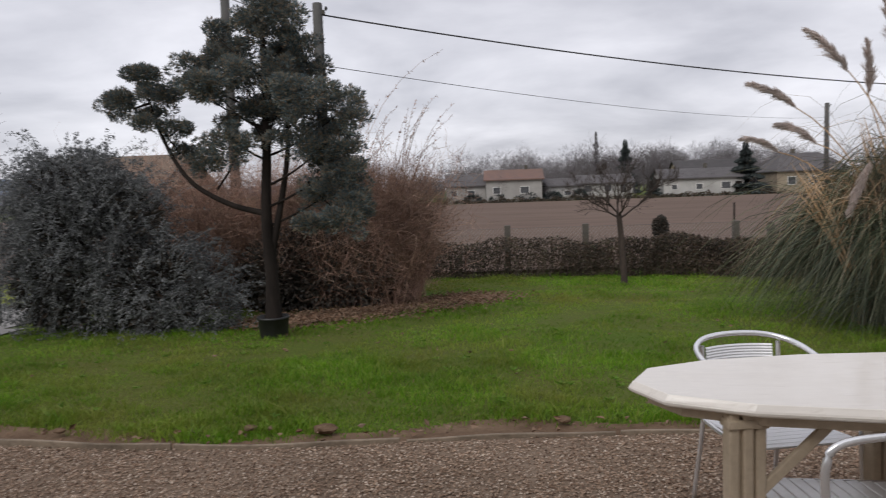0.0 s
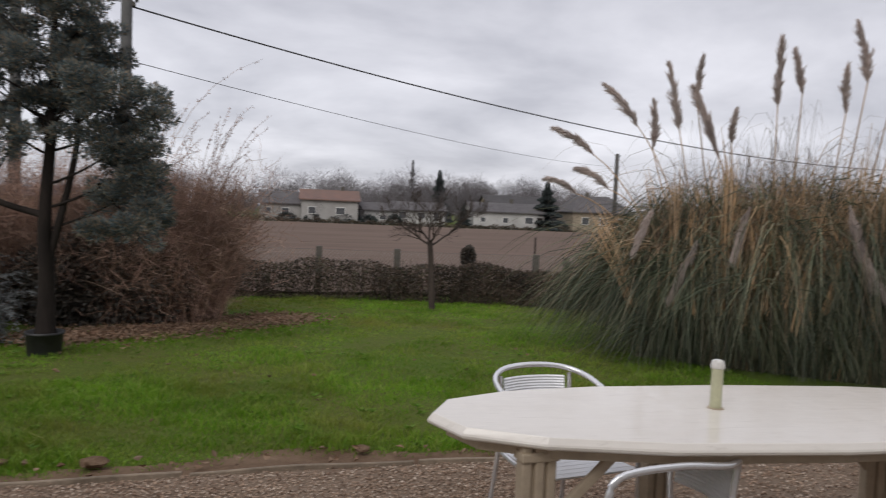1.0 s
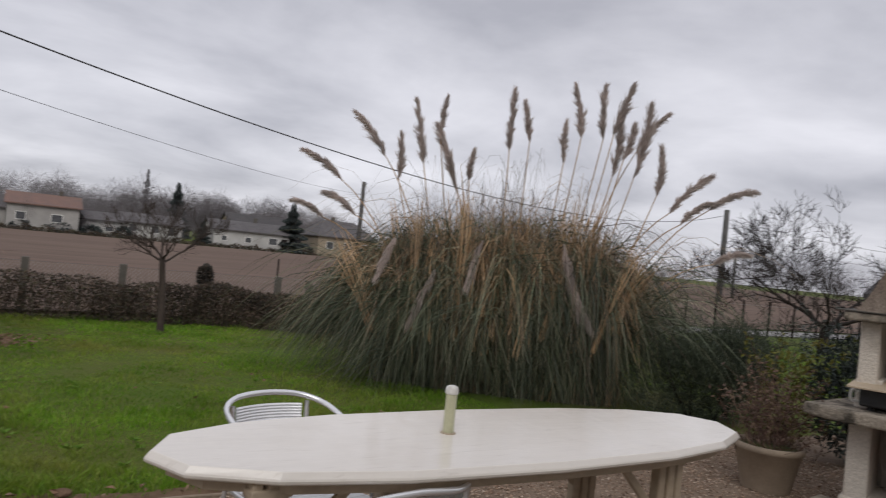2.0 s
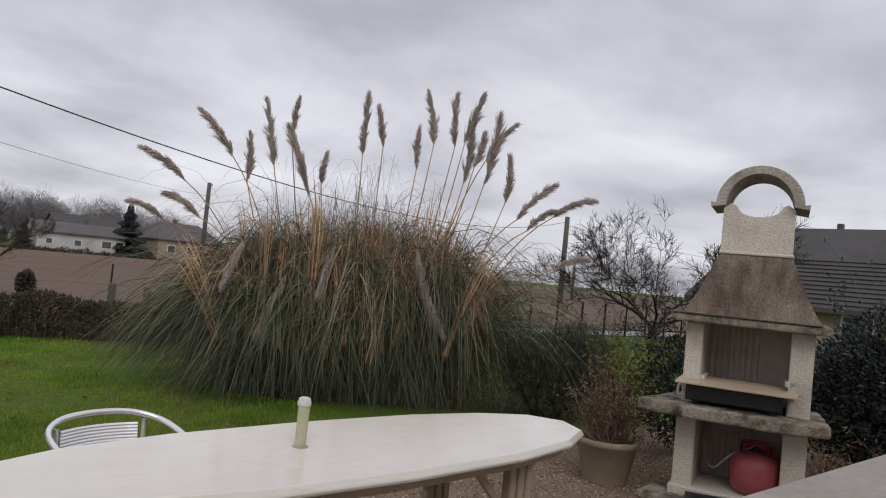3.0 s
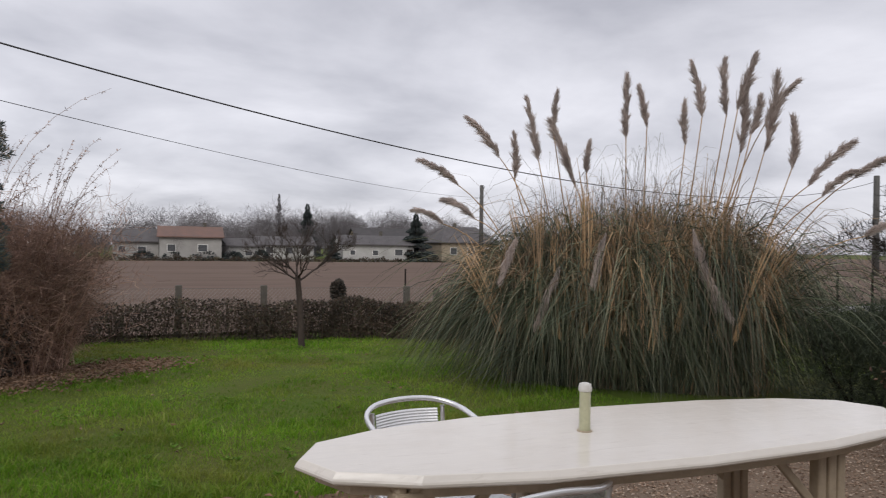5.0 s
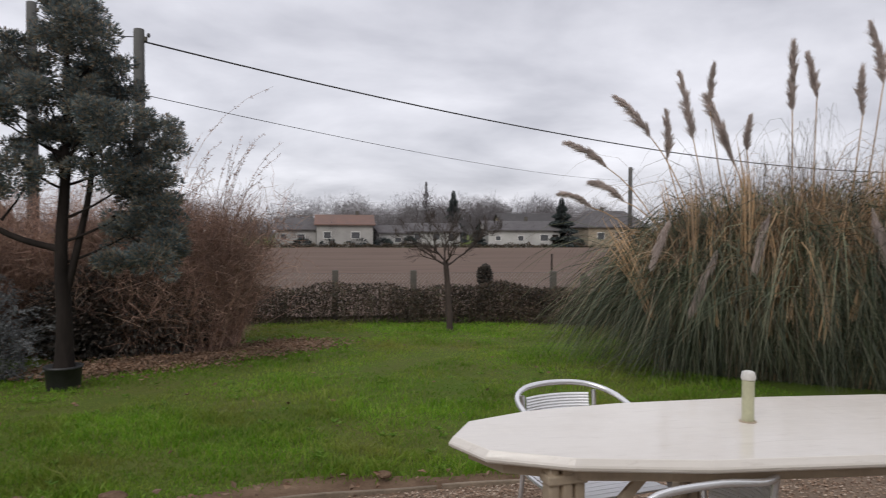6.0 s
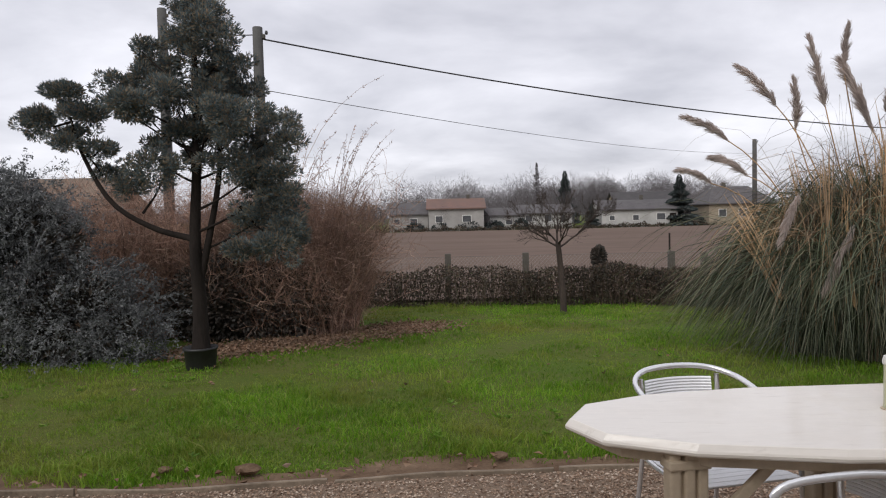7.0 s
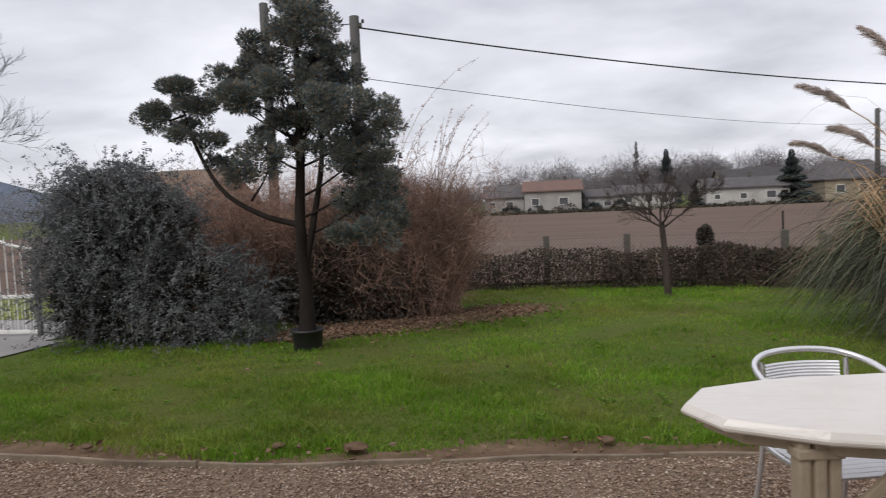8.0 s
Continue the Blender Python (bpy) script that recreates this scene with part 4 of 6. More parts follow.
def build_russet():
    y = 10.6
    t = thing("twiggy_shrub", "broad thicket of bare russet brown twigs", "shrub", (-2.3, y, float(ground_z(y))))
    sets = []
    for cx, cy, sx, hi, n, lean in ((-2.6, 0.2, 0.8, (1.3, 2.3), 900, 1.0), (-1.2, 0.0, 0.9, (1.3, 2.3), 1100, 1.0), (0.3, 0.1, 0.7, (1.2, 2.35), 1000, 1.0), (0.95, 0.15, 0.4, (1.0, 2.2), 900, 0.9), (0.7, -0.3, 0.5, (0.7, 1.6), 600, 0.9)):
        p, w = twigs(n, (cx, cy, 0.0), (sx, 0.45, 0.02), hi, lean, 0.011)
        sets.append(ribbons(p, w))
        # side twigs, and finer twigs on those
        m = 9 * n
        q = p[R.integers(0, n, m), R.integers(1, 6, m)]
        v = unit(R.normal(size=(m, 3)) + [0, 0, 0.35]) * R.uniform(0.12, 0.42, (m, 1))
        mid = q + v * 0.5 + R.normal(0, 0.025, (m, 3))
        e = q + v + R.normal(0, 0.03, (m, 3))
        sets.append(ribbons(np.stack([q, mid, e], 1), np.array([[0.006, 0.005, 0.002]]) * np.ones((m, 1))))
        k2 = int(1.3 * m)
        j = R.integers(0, m, k2)
        q2 = np.where(R.random((k2, 1)) < 0.5, mid[j], e[j])
        v2 = unit(R.normal(size=(k2, 3)) + [0, 0, 0.2]) * R.uniform(0.06, 0.2, (k2, 1))
        sets.append(ribbons(np.stack([q2, q2 + v2], 1), np.array([[0.0045, 0.002]]) * np.ones((k2, 1))))
    part("brushwood", mesh_of("brushwood", *merged(*sets), M_RUSSET), M_RUSSET, t)
    # undergrowth whose dark colour holds the shade low in the thicket
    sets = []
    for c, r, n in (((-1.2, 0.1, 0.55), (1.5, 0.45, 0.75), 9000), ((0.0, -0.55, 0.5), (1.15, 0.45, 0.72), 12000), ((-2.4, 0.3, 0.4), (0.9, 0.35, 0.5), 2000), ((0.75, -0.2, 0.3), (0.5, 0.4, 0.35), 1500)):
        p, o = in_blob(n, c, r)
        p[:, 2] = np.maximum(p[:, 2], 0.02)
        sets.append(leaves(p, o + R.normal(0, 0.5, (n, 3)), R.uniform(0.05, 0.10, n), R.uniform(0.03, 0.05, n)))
    part("undergrowth", mesh_of("undergrowth", *merged(*sets), M_SHADEBUSH), M_SHADEBUSH, t, "undergrowth leaves coloured dark for the shade under thicket and conifer")
    whips, buds = [], []
    for k in range(26):
        a = R.uniform(0.3, 1.35)
        end = np.array([a + R.uniform(0.0, 0.75), R.normal(0, 0.3), R.uniform(2.2, 3.05)])
        if k == 0:
            end = np.array([1.86, 0.0, 3.63])
        b0 = np.array([a * 0.8, R.normal(0, 0.2), 0.2])
        line = bez(b0[None], np.array([a * 0.95, b0[1], end[2] * 0.85])[None], end[None], 9)[0]
        whips.append((line, np.linspace(0.006, 0.0014, 9)))
        m = 26
        i = R.integers(5, 8, m)
        p = line[i] + (line[i + 1] - line[i]) * R.random((m, 1))
        buds.append(leaves(p, R.normal(size=(m, 3)) + [0.4, 0, 0.5], R.uniform(0.025, 0.06, m), 0.012))
    part("tall_growth", tube_mesh("tall_growth", whips, M_RUSSET, 5), M_RUSSET, t, "tall bare shoots that rise above the thicket")
    tagged(part("bud_growth", mesh_of("bud_growth", *merged(*buds), M_RUSSET), M_RUSSET, t), kind="stuff")
    # pale dead stems by the trunk
    part("dead_growth", tube_mesh("dead_growth", [(spline([(0.25, -0.7, 0.0), (0.3, -0.72, 0.8), (0.5, -0.7, 1.25)], 8), 0.016), (spline([(-0.1, -0.6, 0.1), (0.15, -0.6, 0.7), (0.2, -0.6, 1.5)], 8), 0.014),
                                            (spline([(0.3, -0.7, 0.75), (0.6, -0.7, 0.85), (0.75, -0.7, 0.8)], 6), 0.009)], M_BARK, 6), M_BARK, t)
    return t


build_left_shrub()
build_russet()


# ---- hedge and fence ----
HEDGE = np.array([(-3.2, 14.2), (-1.0, 14.15), (1.5, 14.05), (3.2, 13.75), (4.4, 13.3), (6.0, 12.6), (8.0, 12.0)])


def build_hedge():
    t = thing("hedge", "low clipped hedge, brown and dark green in winter", "hedge", (0, 14.1, float(ground_z(14.1))))
    n = 30000
    s = R.random(n) * (len(HEDGE) - 1)
    i = s.astype(int)
    xy = HEDGE[i] + (HEDGE[i + 1] - HEDGE[i]) * (s - i)[:, None]
    top = 0.71 + 0.05 * np.sin(xy[:, 0] * 2.3) + 0.04 * np.sin(xy[:, 0] * 5.7)
    z = top * R.random(n) ** 0.75
    d = R.uniform(-0.3, 0.3, n) * np.where(z > top * 0.85, 0.8, 1)
    p = np.stack([xy[:, 0] + R.normal(0, 0.03, n), xy[:, 1] - 14.1 + d, z], -1)
    lv = leaves(p, R.normal(size=(n, 3)) + [0, -0.3, 0.3], R.uniform(0.035, 0.075, n), R.uniform(0.02, 0.04, n))
    part("foliage", mesh_of("foliage", *lv, M_HEDGE), M_HEDGE, t)
    m = 2200
    j = R.integers(0, n, m)
    q = p[j] * [1, 1, 0]
    e = q + np.stack([R.normal(0, 0.12, m), R.normal(0, 0.08, m), R.uniform(0.45, 0.82, m)], -1)
    part("brushwood", mesh_of("brushwood", *ribbons(np.stack([q, (q + e) / 2 + R.normal(0, 0.03, (m, 3)), e], 1), np.array([[0.009, 0.007, 0.003]]) * np.ones((m, 1))), M_HEDGE), M_HEDGE, t)
    return t


def build_fence():
    y = 14.6
    t = thing("fence", "chain link garden fence on short concrete posts", "fence", (0, y, float(ground_z(y))))
    zz = -float(ground_z(y))
    posts = ((-2.7, 0.64), (-1.15, 0.65), (0.44, 0.66), (1.99, 0.65), (3.44, 0.66), (4.9, 0.62), (5.56, 0.58))
    for x, z in posts:
        p = part("post", box((0.12, 0.12, z + zz), (0, 0, (z + zz) / 2), bevel=0.012), M_CONCRETE, t, "weathered concrete post")
        p.location = (x, 0, 0)
    lines = []
    h = 0.92
    for x in np.arange(-3.0, 6.4, 0.075):
        for sgn in (-1, 1):
            a, b = x, x + sgn * (h - 0.35)
            if -3.05 < b < 6.45:
                lines.append((np.array([(a, -0.05, 0.35), (b, -0.05, h)]), 0.0022))
    part("wire_mesh", tube_mesh("wire_mesh", lines, M_WIRE, 3), M_WIRE, t)
    for z in (0.36, 0.64, 0.93):
        part("tension_wire", tube_mesh("tension_wire", [(np.array([(-3, -0.052, z), (6.4, -0.052, z)]), 0.003)], M_WIRE, 4), M_WIRE, t)
    part("thin_stake", box((0.03, 0.03, 1.3), (4.95, 0.25, 0.65), bevel=0.004), M_BARK, t)
    return t


build_hedge()
build_fence()
ivy = thing("ivy_clump", "small dark ball of ivy grown over a fence post", "ivy", (3.44, 14.55, float(ground_z(14.55))))
p_, o_ = in_blob(1500, (0, 0, 0.86), (0.13, 0.12, 0.22), 0.4)
part("foliage", mesh_of("foliage", *leaves(p_, o_ + R.normal(0, 0.4, (1500, 3)), R.uniform(0.04, 0.07, 1500), 0.045), M_SHADEBUSH), M_SHADEBUSH, ivy)
part("stem_work", tube_mesh("stem_work", [(spline([(0.06, -0.05, 0), (0.07, -0.07, 0.5), (0.02, -0.05, 0.9)], 8), 0.012)], M_BARK, 5), M_BARK, ivy)


# ---- bare trees ----
def build_bare_tree(name, label, at, height, trunk, lean, seed, levels=4, spread=0.75, kids=5, radius=0.06, girth=1.0, shrink=0.66, up=0.12, thin=0.003, bark=M_BARK):
    t = thing(name, label, "tree", (at[0], at[1], float(ground_z(at[1]))))
    rnd = random.Random(seed)
    fork = Vector((lean * trunk, 0, trunk))
    stem = spline([(0, 0, -0.05), (lean * trunk * 0.4, 0, trunk * 0.5), tuple(fork)], 10)
    part("trunk", tube_mesh("trunk", [(stem, np.linspace(radius * 1.35, radius, 10))], bark, 9), bark, t)
    out = []
    for k in range(5):
        a = 2 * math.pi * (k + rnd.uniform(-0.3, 0.3)) / 5
        grow(fork - Vector((0, 0, rnd.uniform(0, 0.12) * trunk)), (math.cos(a) * spread * girth, math.sin(a) * spread * girth, rnd.uniform(0.35, 0.9)), (height - trunk) * rnd.uniform(0.5, 0.75), radius * 0.5, levels - 1, out, spread, up, kids, shrink, 0.22, rnd, thin)
    part("bare_crown", tube_mesh("bare_crown", out, bark, 3), bark, t, "bare winter branches")
    return t


build_bare_tree("fruit_tree", "small bare fruit tree with a leaning trunk on the lawn", (2.34, 12.25), 2.4, 1.2, -0.07, 5, 5, 0.72, 5, 0.044, 1.3, 0.57, 0.14, 0.0022, M_FRUITBARK)
build_bare_tree("bare_tree", "spreading bare tree at the far side of the lawn", (19.1, 11.6), 4.6, 0.7, 0.02, 11, 6, 0.8, 4, 0.12, 1.8, 0.64, 0.08, 0.0075)


# ---- poles and cables ----
def build_pole(label, at, top, r=0.12, tilt=0.0):
    z0 = float(ground_z(at[1]))
    t = thing("utility_pole", label, "pole", (at[0], at[1], z0))
    h = top - z0
    part("shaft", lathe([(r * 1.25, -0.05), (r, h - 0.02), (r * 0.9, h)], 14), M_POLE, t, smooth=True)
    part("bracket", box((0.16, 0.1, 0.12), (r * 0.9, 0, h - 0.25), bevel=0.015), M_CONCRETE, t)
    part("insulator", lathe([(0.03, h - 0.2), (0.045, h - 0.16), (0.03, h - 0.1)], 10, (r + 0.1, 0, 0)), M_BLACK, t)
    return t


build_pole("grey concrete utility pole behind the thicket", (-4.49, 19.8), 6.6, 0.135)
build_pole("grey utility pole behind the conifer", (-9.4, 26.0), 9.0, 0.16)
build_pole("distant utility pole in front of the houses", (26.7, 60.0), 7.3, 0.17)
build_pole("dark wooden utility pole by the lane", (58.3, 45.4), 8.4, 0.24)
build_pole("thin far utility pole", (79.7, 60.0), 5.0, 0.16)


def build_cable(a, b, sag, r, label):
    s = np.linspace(0, 1, 60)[:, None]
    p = np.array(a) * (1 - s) + np.array(b) * s - np.array([0, 0, 1.0]) * 4 * sag * s * (1 - s)
    me = tube_mesh("overhead_cable", [(p, r)], M_CABLE, 6)
    tagged(new("overhead_cable", me), label, "cable")


build_cable((-4.35, 19.8, 6.28), (58.3, 45.4, 7.9), 2.5, 0.022, "thick black overhead cable between poles")
build_cable((-4.35, 19.8, 4.92), (26.7, 60.0, 6.15), 0.5, 0.010, "thin overhead wire between poles")
build_cable((-4.6, 19.8, 6.4), (-9.4, 26.0, 8.7), 0.2, 0.016, "overhead wire behind the conifer")
build_cable((58.3, 45.4, 7.5), (110.0, 40.0, 7.5), 1.0, 0.02, "overhead wire beyond the lane pole")
build_cable((58.3, 45.4, 5.8), (110.0, 40.0, 5.6), 1.0, 0.015, "lower overhead wire beyond the lane pole")


# ---- barbecue and what stands on it ----
def build_barbecue():
    t = thing("barbecue", "cream roughcast masonry barbecue with sooty hood and arched chimney", "barbecue", (5.08, 2.64, 0), -69)
    t.scale = (0.94, 1, 1)
    part("plinth", box((0.92, 0.56, 0.13), (0, 0.26, 0.065), bevel=0.012), M_ROUGHCAST, t)
    for x in (-0.37, 0.345):
        part("lower_pillar", box((0.14 if x < 0 else 0.155, 0.50, 0.50), (x, 0.26, 0.37), bevel=0.012), M_ROUGHCAST, t)
        part("upper_pillar", box((0.12 if x < 0 else 0.15, 0.44, 0.56), (x + 0.005, 0.27, 0.965), bevel=0.012), M_ROUGHCAST, t)
    part("ledge", box((0.05, 0.30, 0.04), (-0.30, 0.22, 0.86), bevel=0.006), M_ROUGHCAST, t)
    part("ledge", box((0.09, 0.30, 0.04), (0.30, 0.20, 0.90), bevel=0.006), M_ROUGHCAST, t)
    for z0, z1 in ((0.13, 0.62), (0.69, 1.25)):
        part("back_panel", box((0.62, 0.03, z1 - z0), (0, 0.505, (z0 + z1) / 2)), M_PANEL, t, "grey fibre panel")
        for k in range(8):
            part("rib", box((0.028, 0.02, z1 - z0 - 0.01), (-0.27 + k * 0.045, 0.482, (z0 + z1) / 2), bevel=0.008), M_PANEL, t)
    shelf = [(-0.70, -0.10), (-0.62, -0.17), (-0.3, -0.20), (0.2, -0.20), (0.49, -0.16), (0.55, -0.10), (0.53, 0.1), (0.50, 0.52), (-0.50, 0.52), (-0.62, 0.12)]
    b = prism(shelf, 0.615, 0.695, 0.014)
    bmesh.ops.subdivide_edges(b, edges=b.edges[:], cuts=3, use_grid_fill=True)
    for v in b.verts:
        v.co += Vector((noise.noise(v.co * 9), noise.noise(v.co * 9 + Vector((5, 0, 0))), noise.noise(v.co * 9 + Vector((0, 7, 0))))) * 0.008
    part("shelf", b, M_SLAB, t, "thick mossy concrete shelf")
    b = box((1.04, 0.62, 0.055), (0.0, 0.24, 1.272), bevel=0.012)
    bmesh.ops.subdivide_edges(b, edges=b.edges[:], cuts=3, use_grid_fill=True)
    for v in b.verts:
        v.co += Vector((noise.noise(v.co * 11), noise.noise(v.co * 11 + Vector((5, 0, 0))), noise.noise(v.co * 11 + Vector((0, 7, 0))))) * 0.006
    part("hood_slab", b, M_SLAB, t, "stained concrete slab")
    part("tin_strip", box((1.02, 0.6, 0.006), (-0.05, 0.22, 1.304)), M_CONCRETE, t)
    hood = bmesh.new()
    rings = []
    for k in range(9):
        f = k / 8
        hw, hd = 0.455 - 0.215 * f ** 0.85, 0.27 - 0.10 * f ** 0.85
        z = 1.307 + 0.43 * f
        rings.append([hood.verts.new((x * hw, 0.26 + y * hd, z)) for x, y in ((-1, -1), (-0.5, -1), (0, -1), (0.5, -1), (1, -1), (1, 0), (1, 1), (0, 1), (-1, 1), (-1, 0))])
    for lo, hi in zip(rings, rings[1:]):
        for k in range(10):
            hood.faces.new((lo[k], lo[(k + 1) % 10], hi[(k + 1) % 10], hi[k]))
    hood.faces.new(rings[-1])
    hood.faces.new(rings[0][::-1])
    bmesh.ops.recalc_face_normals(hood, faces=hood.faces)
    part("hood", hood, M_HOOD, t, "brown soot stained aggregate hood")
    arc = [(0.155 * math.cos(a), 2.07 + 0.075 * math.sin(a)) for a in np.linspace(math.pi, 2 * math.pi, 13)]
    outline = [(-0.24, 1.735), (-0.24, 2.05), (-0.19, 2.085), *arc, (0.19, 2.085), (0.24, 2.05), (0.24, 1.735)]
    neck = prism(outline[::-1], 0.0, 0.34)
    neck.transform(Matrix.Translation((0, 0.43, 0)) @ Euler((radians(90), 0, 0)).to_matrix().to_4x4())
    part("chimney", neck, M_ROUGHCAST, t)
    part("band", box((0.50, 0.36, 0.02), (0, 0.26, 1.742), bevel=0.006), M_ROUGHCAST, t)
    cap = []
    for a in np.linspace(math.pi + 0.12, -0.12, 21):
        cap.append((0.295 * math.cos(a), 2.045 + 0.275 * math.sin(a)))
    inner = [(0.225 * math.cos(a), 2.045 + 0.222 * math.sin(a)) for a in np.linspace(0.05, math.pi - 0.05, 19)]
    cap = [(-0.33, 2.065), (-0.325, 2.03)][::-1] + cap[1:-1] + [(0.33, 2.065)][::-1] + [(0.325, 2.03), (0.228, 2.045)] + inner[1:-1] + [(-0.228, 2.045)]
    cb = prism(cap, 0.0, 0.44)
    cb.transform(Matrix.Translation((0, 0.48, 0.022)) @ Euler((radians(90), 0, 0)).to_matrix().to_4x4())
    part("arched_cap", cb, M_CAPSTONE, t, "half round mortar cap")
    return t


build_barbecue()
B = pose(5.08, 2.64, 0, 0, 0, -69)


def on_barbecue(x, y, z):
    return tuple(B @ Vector((x, y, z)))


grill = thing("gas_griddle", "black gas griddle on the barbecue shelf", "griddle", on_barbecue(-0.06, 0.12, 0.70), -69)
part("tray", box((0.60, 0.38, 0.11), (0, 0, 0.075), bevel=0.012), M_BLACK, grill)
for gx in (-0.24, 0.24):
    for gy in (-0.14, 0.14):
        part("foot", lathe([(0.018, -0.004), (0.018, 0.022)], 10, (gx, gy, 0)), M_BLACK, grill)
part("handle", tube_mesh("handle", [(spline([(-0.30, -0.12, 0.10), (-0.345, -0.13, 0.11), (-0.355, -0.13, 0.075), (-0.345, -0.13, 0.04), (-0.30, -0.12, 0.04)], 14), 0.009)], M_CAP, 8), M_CAP, grill, "white looped handle")
part("rim", box((0.62, 0.40, 0.008), (0, 0, 0.134), bevel=0.003), M_ALU, grill)
board = thing("plywood_board", "pale plywood board laid over the griddle", "board", on_barbecue(-0.05, 0.05, 0.842), -69)
part("sheet", box((0.74, 0.44, 0.012), (0, 0, 0.006), (2, 0, 0), bevel=0.002), M_BOARD, board)

bottle = thing("gas_bottle", "squat faded red gas bottle under the barbecue shelf", "gas bottle", on_barbecue(0.10, 0.16, 0.13), -69)
part("tank", lathe([(0.09, 0.0), (0.125, 0.012), (0.15, 0.05), (0.155, 0.10), (0.155, 0.19), (0.142, 0.235), (0.10, 0.27), (0.03, 0.28)], 28), M_GASRED, bottle, smooth=True)
collar_ = lathe([(0.105, 0.255), (0.11, 0.26), (0.105, 0.335), (0.095, 0.345), (0.088, 0.335), (0.092, 0.262)], 28)
bmesh.ops.delete(collar_, geom=[f for f in collar_.faces if f.calc_center_median().y < -0.055 and 0.28 < f.calc_center_median().z < 0.325], context="FACES")
part("collar", collar_, M_GASRED, bottle, smooth=True)
part("valve", lathe([(0.018, 0.28), (0.02, 0.30), (0.012, 0.32)], 10), M_BLACK, bottle)
part("hose", tube_mesh("hose", [(spline([(-0.02, 0, 0.31), (-0.16, 0.05, 0.22), (-0.28, 0.1, 0.10), (-0.36, 0.18, 0.25), (-0.33, 0.28, 0.45)], 24), 0.007)], M_PANEL, 6), M_PANEL, bottle)
log_ = thing("ash_box", "dark sooty metal box at the foot of the barbecue", "box", on_barbecue(-0.17, -0.13, 0.012), -62)
part("shell", box((0.26, 0.18, 0.10), (0, 0, 0.05), bevel=0.008), M_BLACK, log_)
slabst = thing("stone_slab", "rough pale stone slab on the gravel by the barbecue", "stone", on_barbecue(-0.42, -0.02, 0.012), -80)
part("stone", box((0.34, 0.26, 0.06), (0, 0, 0.03), bevel=0.015), M_SLAB, slabst)


# ---- planting on the right ----
planter = thing("plant_pot", "large round beige plastic plant pot with mossy soil", "pot", (4.88, 3.52, 0.012))
part("shell", lathe([(0.155, 0.0), (0.16, 0.01), (0.215, 0.27), (0.23, 0.275), (0.23, 0.315), (0.215, 0.318), (0.205, 0.28), (0.20, 0.27)], 36), M_POT, planter, smooth=True)
part("moss", lathe([(0.204, 0.255), (0.20, 0.285), (0.12, 0.305), (0.02, 0.31)], 24), M_MOSS, planter, "moss and soil")
pot_plant = thing("pot_shrub", "half bare reddish shrub growing in the plant pot", "shrub", (4.88, 3.52, 0.31))
p_, w_ = twigs(170, (0, 0, 0), (0.14, 0.14, 0.02), (0.2, 0.6), 0.26, 0.007, 6)
part("brushwood", mesh_of("brushwood", *ribbons(p_, w_), M_REDTWIG), M_REDTWIG, pot_plant)
j_ = R.integers(0, len(p_), 1100)
q_ = p_[j_, R.integers(2, 6, 1100)] + R.normal(0, 0.015, (1100, 3))
part("foliage", mesh_of("foliage", *leaves(q_, R.normal(size=(1100, 3)), R.uniform(0.018, 0.045, 1100), 0.016), M_REDTWIG), M_REDTWIG, pot_plant)


def build_bush(name, label, at, blobs, mat, leaf, width, shell=0.5, stem=M_BARK, upward=0.3, shoots=0):
    t = thing(name, label, "shrub", (at[0], at[1], float(ground_z(at[1]))))
    sets = []
    for c, r, n in blobs:
        p, o = in_blob(n, c, r, shell)
        p[:, 2] = np.maximum(p[:, 2], 0.02)
        sets.append(leaves(p, o * 0.7 + R.normal(0, 0.5, (n, 3)) + [0, 0, upward], R.uniform(leaf * 0.6, leaf * 1.3, n), R.uniform(width * 0.7, width * 1.2, n)))
    if shoots:
        c, r, _ = blobs[0]
        p, w = twigs(shoots, (c[0], c[1], c[2]), (r[0] * 0.9, r[1] * 0.9, 0.1), (r[2] * 0.7, r[2] * 1.45), 0.3, 0.006)
        sets.append(ribbons(p, w))
        m = shoots * 26
        j = R.integers(0, shoots, m)
        sets.append(leaves(p[j, R.integers(1, 6, m)] + R.normal(0, 0.02, (m, 3)), R.normal(size=(m, 3)), R.uniform(leaf * 0.5, leaf, m), width * 0.8))
    part("foliage", mesh_of("foliage", *merged(*sets), mat), mat, t)
    lines = []
    for k in range(9):
        a = 2 * math.pi * k / 9
        c, r, _ = blobs[k % len(blobs)]
        lines.append((spline([(c[0] * 0.6, c[1] * 0.6, -0.02), (c[0] + 0.3 * r[0] * math.cos(a), c[1] + 0.3 * r[1] * math.sin(a), c[2]), (c[0] + 0.6 * r[0] * math.cos(a), c[1] + 0.6 * r[1] * math.sin(a), c[2] + 0.5 * r[2])], 7), np.linspace(0.016, 0.005, 7)))
    part("stem_work", tube_mesh("stem_work", lines, stem, 5), stem, t)
    return t


